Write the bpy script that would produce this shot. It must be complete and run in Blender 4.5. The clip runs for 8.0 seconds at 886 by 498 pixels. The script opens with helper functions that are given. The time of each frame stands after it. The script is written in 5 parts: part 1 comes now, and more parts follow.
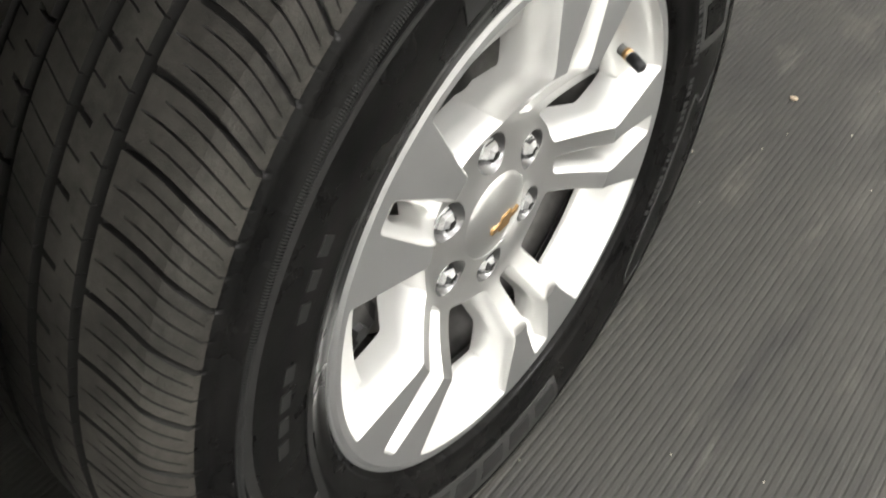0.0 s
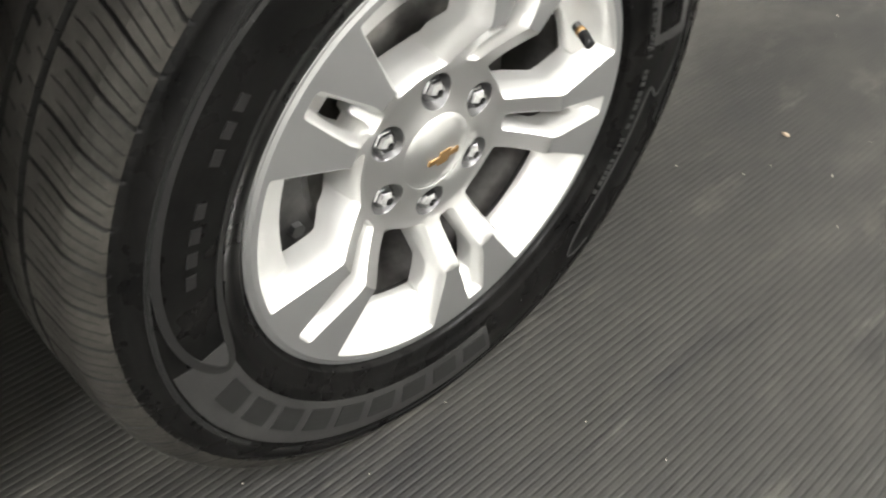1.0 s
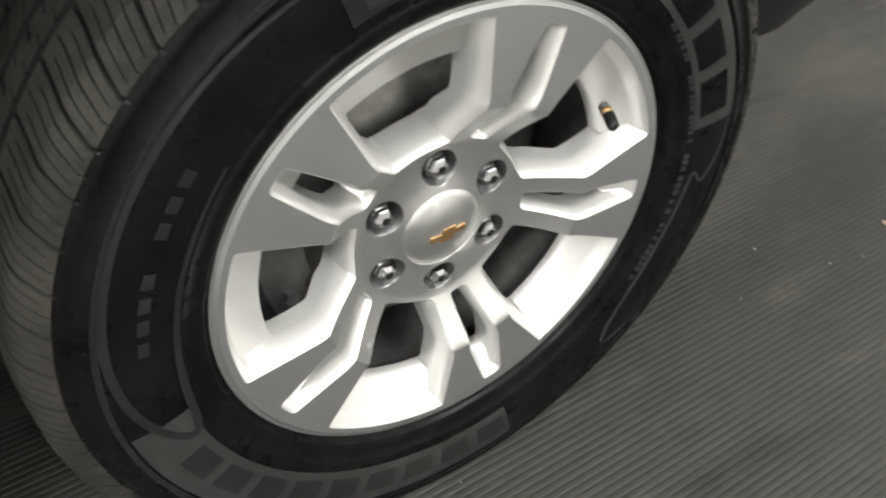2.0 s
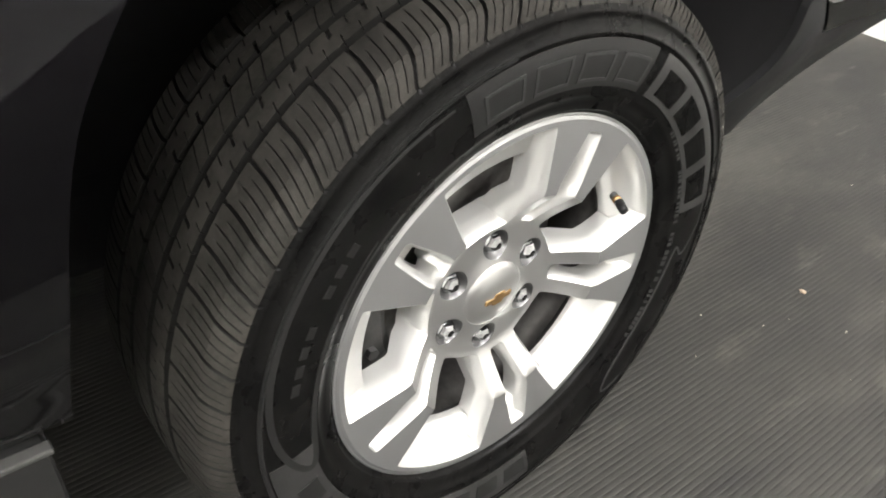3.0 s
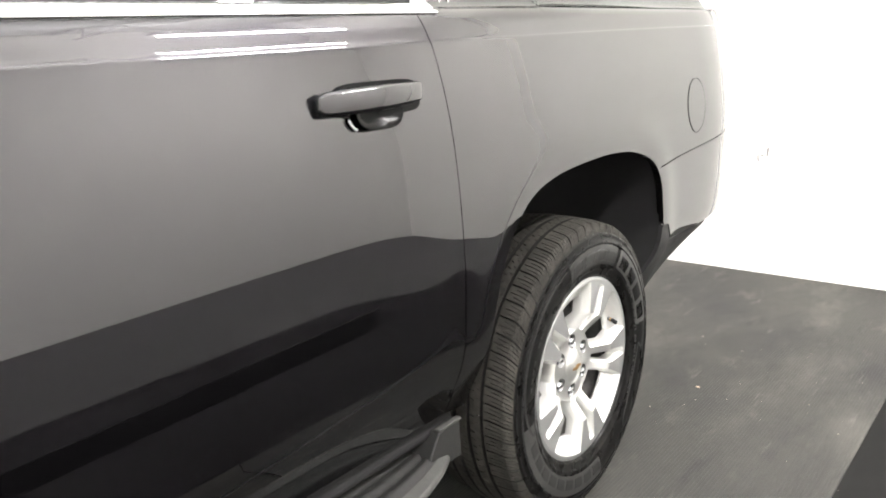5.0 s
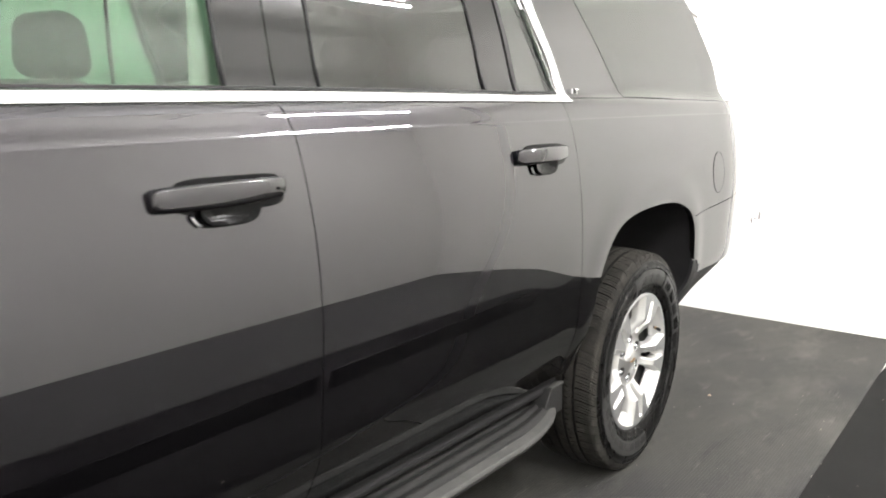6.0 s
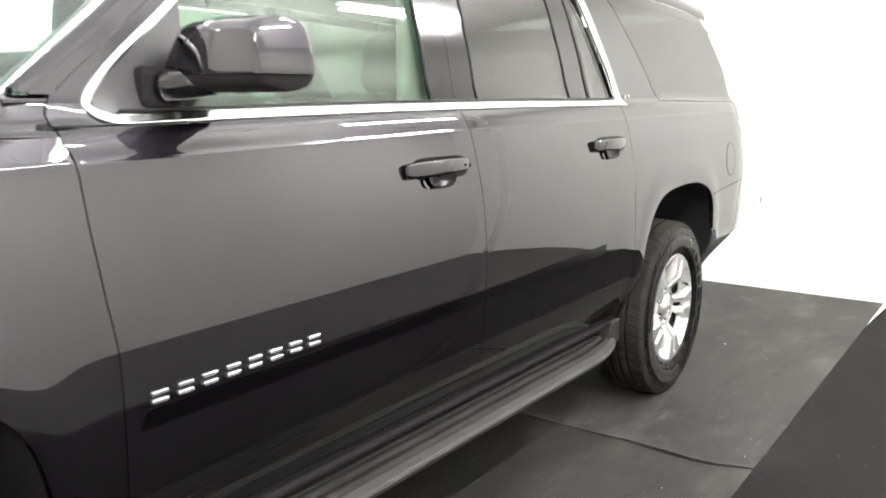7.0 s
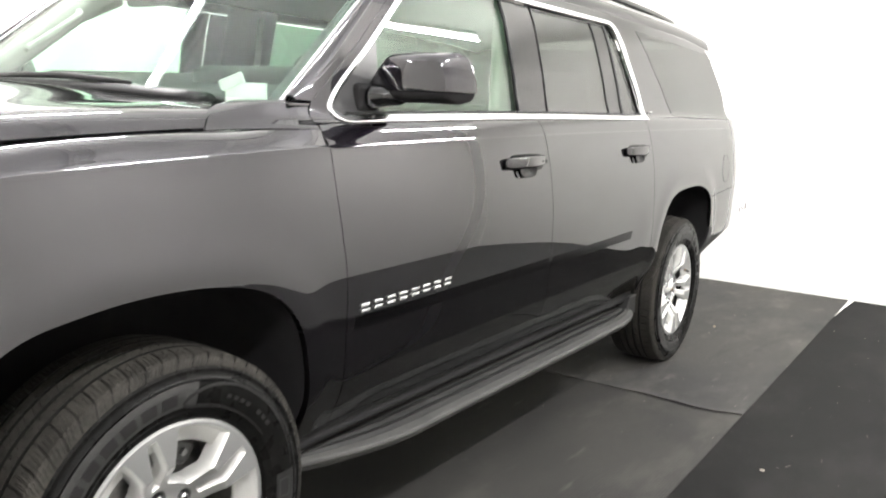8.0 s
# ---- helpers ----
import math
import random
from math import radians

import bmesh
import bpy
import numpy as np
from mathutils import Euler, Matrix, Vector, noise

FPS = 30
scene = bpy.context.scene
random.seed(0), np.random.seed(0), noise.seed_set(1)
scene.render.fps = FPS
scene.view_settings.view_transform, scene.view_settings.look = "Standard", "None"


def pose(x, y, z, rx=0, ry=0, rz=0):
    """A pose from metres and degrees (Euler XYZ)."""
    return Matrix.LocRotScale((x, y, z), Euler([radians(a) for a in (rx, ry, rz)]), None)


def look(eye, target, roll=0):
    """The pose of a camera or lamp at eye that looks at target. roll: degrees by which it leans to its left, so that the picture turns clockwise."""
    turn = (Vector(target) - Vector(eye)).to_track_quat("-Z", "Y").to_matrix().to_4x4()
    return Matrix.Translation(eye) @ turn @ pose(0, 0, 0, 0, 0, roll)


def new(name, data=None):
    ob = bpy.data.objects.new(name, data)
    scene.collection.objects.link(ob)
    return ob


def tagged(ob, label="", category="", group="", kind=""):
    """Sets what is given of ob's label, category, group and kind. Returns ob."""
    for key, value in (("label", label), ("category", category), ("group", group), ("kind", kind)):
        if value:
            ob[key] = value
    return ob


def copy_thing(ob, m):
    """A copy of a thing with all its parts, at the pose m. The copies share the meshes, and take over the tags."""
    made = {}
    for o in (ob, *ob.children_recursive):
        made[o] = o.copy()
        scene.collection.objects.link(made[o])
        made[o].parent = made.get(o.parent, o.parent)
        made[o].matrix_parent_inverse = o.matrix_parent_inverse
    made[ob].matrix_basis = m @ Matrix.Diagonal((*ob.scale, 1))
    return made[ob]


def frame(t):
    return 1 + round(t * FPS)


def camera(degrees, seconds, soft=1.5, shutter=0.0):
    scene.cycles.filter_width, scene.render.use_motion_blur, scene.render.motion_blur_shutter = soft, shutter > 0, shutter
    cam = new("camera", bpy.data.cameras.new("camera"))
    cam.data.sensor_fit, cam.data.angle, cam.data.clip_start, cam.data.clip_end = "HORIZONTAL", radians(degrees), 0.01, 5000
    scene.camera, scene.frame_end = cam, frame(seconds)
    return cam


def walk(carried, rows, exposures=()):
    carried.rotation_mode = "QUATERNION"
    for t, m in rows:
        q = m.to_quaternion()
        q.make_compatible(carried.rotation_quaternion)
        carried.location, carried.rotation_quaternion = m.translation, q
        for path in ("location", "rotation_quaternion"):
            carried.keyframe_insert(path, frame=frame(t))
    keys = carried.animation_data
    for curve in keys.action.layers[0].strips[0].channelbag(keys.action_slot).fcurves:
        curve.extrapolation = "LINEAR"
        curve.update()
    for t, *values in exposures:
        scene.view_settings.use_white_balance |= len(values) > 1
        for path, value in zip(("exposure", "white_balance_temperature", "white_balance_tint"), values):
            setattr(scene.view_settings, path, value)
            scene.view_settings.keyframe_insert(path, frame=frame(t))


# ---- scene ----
cam = camera(56.3, 8.0, soft=1.8, shutter=0.22)
PATH = [
    (0, (0.254, -0.439, 0.917), (-0.628, 0.607, -0.541), -1.7),
    (0.2, (0.273, -0.441, 0.908), (-0.546, 0.518, -0.305), -0.5),
    (0.5, (0.316, -0.447, 0.902), (-0.659, 0.543, -0.537), 1.3),
    (0.7, (0.360, -0.455, 0.907), (-0.450, 0.456, -0.349), 2.7),
    (1, (0.42, -0.463, 0.918), (-0.565, 0.545, -0.501), 4.8),
    (1.2, (0.437, -0.415, 0.920), (-0.577, 0.322, -0.300), 3.9),
    (1.5, (0.445, -0.328, 0.921), (-0.748, 0.497, -0.455), 0.7),
    (1.7, (0.453, -0.328, 0.921), (-0.524, 0.478, -0.287), 0.3),
    (2, (0.462, -0.332, 0.926), (-0.774, 0.468, -0.427), 0.6),
    (2.2, (0.46, -0.365, 0.947), (-0.838, 0.426, -0.352), 3.2),
    (3.3, (0.516, -0.674, 1.043), (-0.629, 0.518, -0.083), 3.9),
    (3.5, (0.58, -0.764, 1.069), (-0.603, 0.455, 0.014), 0.3),
    (3.8, (0.689, -0.942, 1.122), (-0.557, 0.304, 0.176), -1.2),
    (4, (0.739, -1.071, 1.144), (-0.552, 0.216, 0.323), -2.1),
    (4.2, (0.769, -1.215, 1.168), (-0.521, 0.17, 0.52), -2.0),
    (5.3, (1.029, -2.094, 1.282), (-0.15, -0.544, 0.826), -1.0),
    (5.5, (1.07, -2.272, 1.29), (-0.124, -0.713, 0.909), -0.5),
    (5.7, (1.067, -2.450, 1.297), (0.052, -1.058, 0.991), 0.1),
    (6, (1.063, -2.718, 1.303), (-0.086, -1.121, 0.943), 1.2),
    (6.2, (1.110, -2.897, 1.301), (0.103, -1.488, 1.054), 1.9),
    (6.5, (1.218, -3.161, 1.297), (0.072, -1.561, 0.938), 2.6),
    (6.7, (1.238, -3.329, 1.300), (0.218, -1.949, 0.958), 1.8),
    (7, (1.243, -3.578, 1.313), (0.103, -1.974, 0.96), 0.2),
    (7.2, (1.244, -3.748, 1.322), (0.301, -2.303, 1.028), 1.2),
    (7.5, (1.254, -4.0, 1.328), (0.192, -2.335, 1.011), 3.1),
    (7.8, (1.302, -4.232, 1.326), (0.359, -2.781, 1.065), 2.8),
    (8, (1.352, -4.38, 1.323), (0.263, -2.738, 0.982), 2.5),
]
walk(cam, [(t, look(eye, target, roll)) for t, eye, target, roll in PATH],
     exposures=[(0, 0.08, 6500, 10), (1, 0.05, 6500, 10), (1.5, -0.23, 6500, 10), (2, -0.33, 6500, 10), (3.5, 0.35, 6500, 12), (4, 0.54, 6450, 12), (5.5, 0.38, 6500, 12), (6, 0.14, 6450, 12), (6.5, -0.04, 6450, 12), (7, 0.14, 6400, 12), (8, -0.02, 6400, 12)])
scene.view_settings.exposure = 0.0

# ---- light: a closed white bay under tube lamps ----
WORLD = bpy.data.worlds.new("world")
WORLD.use_nodes = True
WORLD.node_tree.nodes["Background"].inputs["Color"].default_value = (0.8, 0.85, 0.9, 1)
WORLD.node_tree.nodes["Background"].inputs["Strength"].default_value = 0.02
scene.world = WORLD
WALL_Y, WALL_X, FAR_X, END_Y, TOP_Z = 2.47, 2.85, -3.1, -6.9, 4.3
TUBES = [(1.75, 0.4), (1.75, -2.6), (1.75, -5.6), (-1.75, 0.2), (-1.75, -3.1), (-1.75, -6.1)]
TUBE_LONG, TUBE_Z, TUBE_WATTS = 1.22, 2.95, 100.0
for tx, ty in TUBES:
    lamp = bpy.data.lights.new("tube_light", "AREA")
    lamp.shape, lamp.size, lamp.size_y, lamp.energy, lamp.color = "RECTANGLE", 0.035, TUBE_LONG, TUBE_WATTS, (1.0, 0.985, 0.965)
    new("tube_light", lamp).matrix_world = pose(tx, ty + TUBE_LONG / 2, TUBE_Z - 0.07)
    # extra fill aimed up from each lamp, added to brighten the ceiling
    up_fill = lamp.copy()
    up_fill.energy, up_fill.size = TUBE_WATTS * 1.4, 0.035
    new("tube_light_up", up_fill).matrix_world = pose(tx, ty + TUBE_LONG / 2, TUBE_Z + 0.07, 180)


# ---- materials ----
def material(name, color, rough=0.5, metal=0.0, coat=0.0, coat_rough=0.03, ior=1.5, spec=0.5):
    m = bpy.data.materials.new(name)
    m.use_nodes = True
    b = m.node_tree.nodes["Principled BSDF"]
    b.inputs["Base Color"].default_value = (*color, 1)
    b.inputs["Roughness"].default_value, b.inputs["Metallic"].default_value = rough, metal
    b.inputs["Coat Weight"].default_value, b.inputs["Coat Roughness"].default_value = coat, coat_rough
    b.inputs["IOR"].default_value, b.inputs["Specular IOR Level"].default_value, b.inputs["Coat IOR"].default_value = ior, spec, 1.58
    return m


def node(m, kind, **values):
    n = m.node_tree.nodes.new(kind)
    for key, value in values.items():
        n.inputs[key].default_value = value
    return n


def join(m, a, out, b, into):
    m.node_tree.links.new(a.outputs[out], b.inputs[into])


def mottle(m, low, high, scale, detail=4.0, stretch=(1, 1, 1), second=0.0, spot=None):
    """Colour that wanders between two tones at two scales, in object space."""
    b = m.node_tree.nodes["Principled BSDF"]
    co, mp = node(m, "ShaderNodeTexCoord"), node(m, "ShaderNodeMapping")
    mp.inputs["Scale"].default_value = stretch
    join(m, co, "Object", mp, "Vector")
    n1, n2 = node(m, "ShaderNodeTexNoise", Scale=scale, Detail=detail, Roughness=0.6), node(m, "ShaderNodeTexNoise", Scale=second or scale * 9, Detail=3.0)
    join(m, mp, "Vector", n1, "Vector"), join(m, mp, "Vector", n2, "Vector")
    add = node(m, "ShaderNodeMath")
    add.operation = "MULTIPLY_ADD"
    add.inputs[1].default_value = 0.35
    join(m, n2, "Fac", add, 0), join(m, n1, "Fac", add, 2)
    ramp = node(m, "ShaderNodeValToRGB")
    ramp.color_ramp.elements[0].position, ramp.color_ramp.elements[1].position = 0.45, 0.92
    ramp.color_ramp.elements[0].color, ramp.color_ramp.elements[1].color = (*low, 1), (*high, 1)
    join(m, add, "Value", ramp, "Fac"), join(m, ramp, "Color", b, "Base Color")
    return m


def relief(m, scale, strength, distance=0.001, stretch=(1, 1, 1), detail=4.0):
    b = m.node_tree.nodes["Principled BSDF"]
    co, mp = node(m, "ShaderNodeTexCoord"), node(m, "ShaderNodeMapping")
    mp.inputs["Scale"].default_value = stretch
    n, bump = node(m, "ShaderNodeTexNoise", Scale=scale, Detail=detail), node(m, "ShaderNodeBump", Strength=strength, Distance=distance)
    join(m, co, "Object", mp, "Vector"), join(m, mp, "Vector", n, "Vector"), join(m, n, "Fac", bump, "Height"), join(m, bump, "Normal", b, "Normal")
    return m


def patches(m, color, scale, low, high, stretch=(1, 1, 1), turn=0.0, detail=6.0):
    """Worn or dusty patches of another colour over what is there."""
    b = m.node_tree.nodes["Principled BSDF"]
    src = b.inputs["Base Color"].links[0].from_socket
    co, mp = node(m, "ShaderNodeTexCoord"), node(m, "ShaderNodeMapping")
    mp.inputs["Scale"].default_value, mp.inputs["Rotation"].default_value[2] = stretch, math.radians(turn)
    n, r, mix = node(m, "ShaderNodeTexNoise", Scale=scale, Detail=detail, Roughness=0.65), node(m, "ShaderNodeMapRange"), node(m, "ShaderNodeMixRGB")
    r.inputs["From Min"].default_value, r.inputs["From Max"].default_value = low, high
    mix.inputs[2].default_value = (*color, 1)
    join(m, co, "Object", mp, "Vector"), join(m, mp, "Vector", n, "Vector"), join(m, n, "Fac", r, "Value"), join(m, r, "Result", mix, 0)
    m.node_tree.links.new(src, mix.inputs[1])
    join(m, mix, "Color", b, "Base Color")
    return m


def rough_wander(m, low, high, scale):
    b = m.node_tree.nodes["Principled BSDF"]
    co, n, r = node(m, "ShaderNodeTexCoord"), node(m, "ShaderNodeTexNoise", Scale=scale, Detail=5.0), node(m, "ShaderNodeMapRange")
    r.inputs["To Min"].default_value, r.inputs["To Max"].default_value = low, high
    join(m, co, "Object", n, "Vector"), join(m, n, "Fac", r, "Value"), join(m, r, "Result", b, "Roughness")
    return m


def pane_glass(name, tint, least=0.085, slant=0.90):
    """Thin glass: tinted see-through with a mirror gloss that grows at a slant."""
    m = bpy.data.materials.new(name)
    m.use_nodes = True
    m.node_tree.nodes.clear()
    out, mix = node(m, "ShaderNodeOutputMaterial"), node(m, "ShaderNodeMixShader")
    clear, gloss, facing = node(m, "ShaderNodeBsdfTransparent", Color=(*tint, 1)), node(m, "ShaderNodeBsdfGlossy", Roughness=0.0), node(m, "ShaderNodeLayerWeight", Blend=0.5)
    power, scaled = node(m, "ShaderNodeMath"), node(m, "ShaderNodeMath")
    power.operation, scaled.operation = "POWER", "MULTIPLY_ADD"
    power.inputs[1].default_value, scaled.inputs[1].default_value, scaled.inputs[2].default_value = 4.2, slant, least
    join(m, facing, "Facing", power, 0), join(m, power, "Value", scaled, 0), join(m, scaled, "Value", mix, "Fac"), join(m, clear, "BSDF", mix, 1), join(m, gloss, "BSDF", mix, 2), join(m, mix, "Shader", out, "Surface")
    return m


def glow(name, color, strength):
    m = material(name, color)
    b = m.node_tree.nodes["Principled BSDF"]
    b.inputs["Emission Color"].default_value, b.inputs["Emission Strength"].default_value = (*color, 1), strength
    return m


PAINT = rough_wander(material("graphite_paint", (0.0126, 0.0111, 0.0142), 0.42, 0.965, coat=1.0, coat_rough=0.022), 0.33, 0.35, 60)
PAINT.node_tree.nodes["Principled BSDF"].inputs["Specular Tint"].default_value = (0.25, 0.24, 0.245, 1)
PAINT.node_tree.nodes["Principled BSDF"].inputs["Coat IOR"].default_value = 1.66
CHROME = material("chrome", (0.90, 0.90, 0.90), 0.16, 1.0)
HUB = relief(rough_wander(material("brushed_hub", (0.60, 0.60, 0.59), 0.3, 0.9), 0.26, 0.34, 60), 900, 0.04)
DARK_CHROME = material("dark_chrome", (0.33, 0.33, 0.34), 0.12, 1.0)
SATIN = material("satin_silver", (0.45, 0.45, 0.45), 0.35, 0.9)
GLOSS_BLACK = material("gloss_black", (0.006, 0.006, 0.0065), 0.10, spec=0.5)
PLASTIC = relief(rough_wander(material("black_plastic", (0.011, 0.011, 0.0115), 0.5, spec=0.3), 0.42, 0.62, 30), 900, 0.25)
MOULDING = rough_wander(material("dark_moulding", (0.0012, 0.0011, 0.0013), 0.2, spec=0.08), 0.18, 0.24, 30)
STEP_EDGE = relief(mottle(material("step_edge", (0.1, 0.1, 0.098), 0.6, spec=0.25), (0.034, 0.034, 0.0325), (0.058, 0.057, 0.054), 9, second=120), 600, 0.15)
SAIL = rough_wander(material("sail_plastic", (0.035, 0.035, 0.036), 0.3, spec=0.6), 0.26, 0.36, 40)
GREY_PLASTIC = relief(mottle(material("grey_step_plastic", (0.09, 0.09, 0.088), 0.55, spec=0.2), (0.011, 0.011, 0.0107), (0.021, 0.0207, 0.0199), 6), 1200, 0.2)
LINER = rough_wander(material("liner_black", (0.015, 0.0145, 0.015), 0.8, spec=0.12), 0.7, 0.95, 20)
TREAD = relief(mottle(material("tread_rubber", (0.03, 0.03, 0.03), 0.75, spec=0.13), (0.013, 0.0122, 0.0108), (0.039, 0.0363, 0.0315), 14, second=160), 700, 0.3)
GROOVESHADE = rough_wander(material("clean_tread_rubber", (0.0095, 0.0091, 0.0085), 0.55, spec=0.15), 0.45, 0.65, 40)
WALLRUBBER = relief(rough_wander(mottle(material("side_rubber", (0.012, 0.012, 0.012), 0.4, spec=0.08), (0.003, 0.003, 0.003), (0.008, 0.0076, 0.0072), 18), 0.22, 0.34, 25), 500, 0.08)
GREYRUBBER = material("grey_rubber", (0.020, 0.020, 0.0195), 0.45)
LINERUBBER = rough_wander(material("ridge_rubber", (0.0125, 0.0123, 0.012), 0.4, spec=0.35), 0.35, 0.5, 40)
FIELDRUBBER = relief(mottle(material("matt_rubber", (0.02, 0.02, 0.02), 0.42, spec=0.5), (0.018, 0.0178, 0.0172), (0.032, 0.0315, 0.0305), 20), 600, 0.1)
MACHINED = relief(rough_wander(material("machined_alloy", (0.34, 0.343, 0.34), 0.36, 0.8), 0.40, 0.5, 40), 1500, 0.05)
SILVER = rough_wander(material("silver_alloy_paint", (0.57, 0.57, 0.555), 0.32, 0.5, coat=0.3), 0.3, 0.42, 30)
IRON = mottle(material("brake_iron", (0.2, 0.2, 0.2), 0.45, 0.8), (0.10, 0.095, 0.09), (0.28, 0.27, 0.26), 9)
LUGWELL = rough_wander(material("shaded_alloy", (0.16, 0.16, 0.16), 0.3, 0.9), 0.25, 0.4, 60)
GOLD = material("gold_badge", (0.30, 0.185, 0.08), 0.35, 0.7)
CLEAR = pane_glass("clear_glass", (0.80, 0.95, 0.85))
SCREEN = pane_glass("screen_glass", (0.87, 0.95, 0.90), 0.02, 0.32)
DARK = pane_glass("privacy_glass", (0.265, 0.29, 0.27), 0.095, 0.72)
MID = pane_glass("tinted_glass", (0.33, 0.43, 0.36))
TRIM = relief(material("cabin_trim", (0.012, 0.0118, 0.0115), 0.75, spec=0.2), 500, 0.2)
CLOTH = mottle(material("seat_cloth", (0.04, 0.04, 0.04), 0.9), (0.032, 0.032, 0.032), (0.048, 0.047, 0.045), 12)
LININGS = material("headliner", (0.32, 0.31, 0.29), 0.9)
MAT = relief(mottle(material("rubber_mat", (0.09, 0.088, 0.08), 0.7, spec=0.35), (0.021, 0.0206, 0.0185), (0.043, 0.0413, 0.0358), 1.6, stretch=(1, 0.5, 1), second=45), 220, 0.25)
RUNNER = relief(mottle(material("black_runner", (0.03, 0.03, 0.03), 0.75, spec=0.12), (0.0045, 0.0043, 0.0043), (0.0075, 0.0071, 0.0068), 3, second=120), 400, 0.2)
patches(MAT, (0.085, 0.081, 0.071), 2.2, 0.50, 0.74, (1, 0.35, 1), 8)
patches(MAT, (0.017, 0.0165, 0.016), 1.3, 0.47, 0.60, (1, 0.6, 1), -20)
patches(MAT, (0.12, 0.114, 0.10), 7.0, 0.62, 0.78, (2.2, 0.35, 1), 25)
patches(MAT, (0.085, 0.079, 0.067), 9.0, 0.57, 0.84, (1.0, 0.5, 1), 50, 8.0)
patches(MAT, (0.014, 0.0135, 0.013), 5.0, 0.58, 0.72, (1.6, 0.4, 1), -35, 8.0)
patches(RUNNER, (0.014, 0.0134, 0.0126), 2.6, 0.48, 0.72, (1, 0.5, 1), 15)
MAT_WORN = relief(mottle(material("worn_rubber_mat", (0.06, 0.058, 0.05), 0.7, spec=0.3), (0.0135, 0.0131, 0.0118), (0.028, 0.0268, 0.0233), 1.6, stretch=(1, 0.5, 1), second=45), 220, 0.25)
patches(MAT_WORN, (0.055, 0.052, 0.045), 2.6, 0.53, 0.78, (1, 0.35, 1), 8)
patches(MAT_WORN, (0.012, 0.0116, 0.011), 1.5, 0.48, 0.62, (1, 0.6, 1), -20)
patches(MAT_WORN, (0.085, 0.080, 0.070), 8.0, 0.62, 0.80, (2.0, 0.4, 1), 25)
CONCRETE = relief(mottle(material("painted_floor", (0.14, 0.14, 0.135), 0.55), (0.035, 0.035, 0.034), (0.055, 0.054, 0.052), 2.5), 60, 0.1)
WHITEWALL = relief(mottle(material("white_wall_paint", (0.82, 0.82, 0.79), 0.7), (0.76, 0.753, 0.715), (0.80, 0.796, 0.765), 1.3, second=14), 35, 0.15, 0.004)
CEILING = mottle(material("ceiling_paint", (0.6, 0.6, 0.6), 0.9), (0.61, 0.62, 0.62), (0.71, 0.71, 0.70), 0.8)
STEEL = mottle(material("joist_steel", (0.5, 0.5, 0.5), 0.6), (0.62, 0.62, 0.62), (0.74, 0.74, 0.73), 3)
TUBE = glow("tube_glow", (1.0, 0.985, 0.965), 22.0)
PAPER = mottle(material("paper", (0.8, 0.8, 0.78), 0.8), (0.76, 0.76, 0.74), (0.84, 0.84, 0.82), 20)
GRIT = material("pale_grit", (0.55, 0.5, 0.42), 0.8)


# ---- mesh helpers ----
def link(name, me, mat, parent=None, label="", m=None):
    if mat:
        me.materials.append(mat)
    ob = new(name, me)
    if parent:
        ob.parent = parent
    if m is not None:
        ob.matrix_basis = m
    if label:
        tagged(ob, label)
    return ob


def raw(verts, faces, normals=None, smooth=True):
    me = bpy.data.meshes.new("mesh")
    me.from_pydata([tuple(v) for v in verts], [], [tuple(f) for f in faces])
    me.polygons.foreach_set("use_smooth", [smooth] * len(me.polygons))
    if normals is not None:
        me.normals_split_custom_set_from_vertices([tuple(n) for n in normals])
    me.update()
    return me


def part(name, bm, mat, parent=None, label="", m=None, smooth=False):
    me = bpy.data.meshes.new(name)
    bmesh.ops.recalc_face_normals(bm, faces=bm.faces)
    bm.to_mesh(me)
    bm.free()
    me.polygons.foreach_set("use_smooth", [smooth] * len(me.polygons))
    return link(name, me, mat, parent, label, m)


def spline(points):
    """A natural cubic through (x, y) points, carried on straight past its ends."""
    xs, ys = np.array([p[0] for p in points], float), np.array([p[1] for p in points], float)
    n, h = len(xs), np.diff(xs)
    a, r = np.eye(n), np.zeros(n)
    for i in range(1, n - 1):
        a[i, i - 1:i + 2] = h[i - 1], 2 * (h[i - 1] + h[i]), h[i]
        r[i] = 6 * ((ys[i + 1] - ys[i]) / h[i] - (ys[i] - ys[i - 1]) / h[i - 1])
    c = np.linalg.solve(a, r)

    def at(x):
        x = np.asarray(x, float)
        i = np.clip(np.searchsorted(xs, x) - 1, 0, n - 2)
        t = np.clip(x, xs[0], xs[-1])
        l, g = xs[i], xs[i + 1]
        hh = g - l
        v = c[i] * (g - t) ** 3 / (6 * hh) + c[i + 1] * (t - l) ** 3 / (6 * hh) + (ys[i] / hh - c[i] * hh / 6) * (g - t) + (ys[i + 1] / hh - c[i + 1] * hh / 6) * (t - l)
        s0 = (ys[1] - ys[0]) / h[0] - c[1] * h[0] / 6
        s1 = (ys[-1] - ys[-2]) / h[-1] + c[-2] * h[-1] / 6
        return v + np.where(x < xs[0], (x - xs[0]) * s0, 0) + np.where(x > xs[-1], (x - xs[-1]) * s1, 0)
    return at


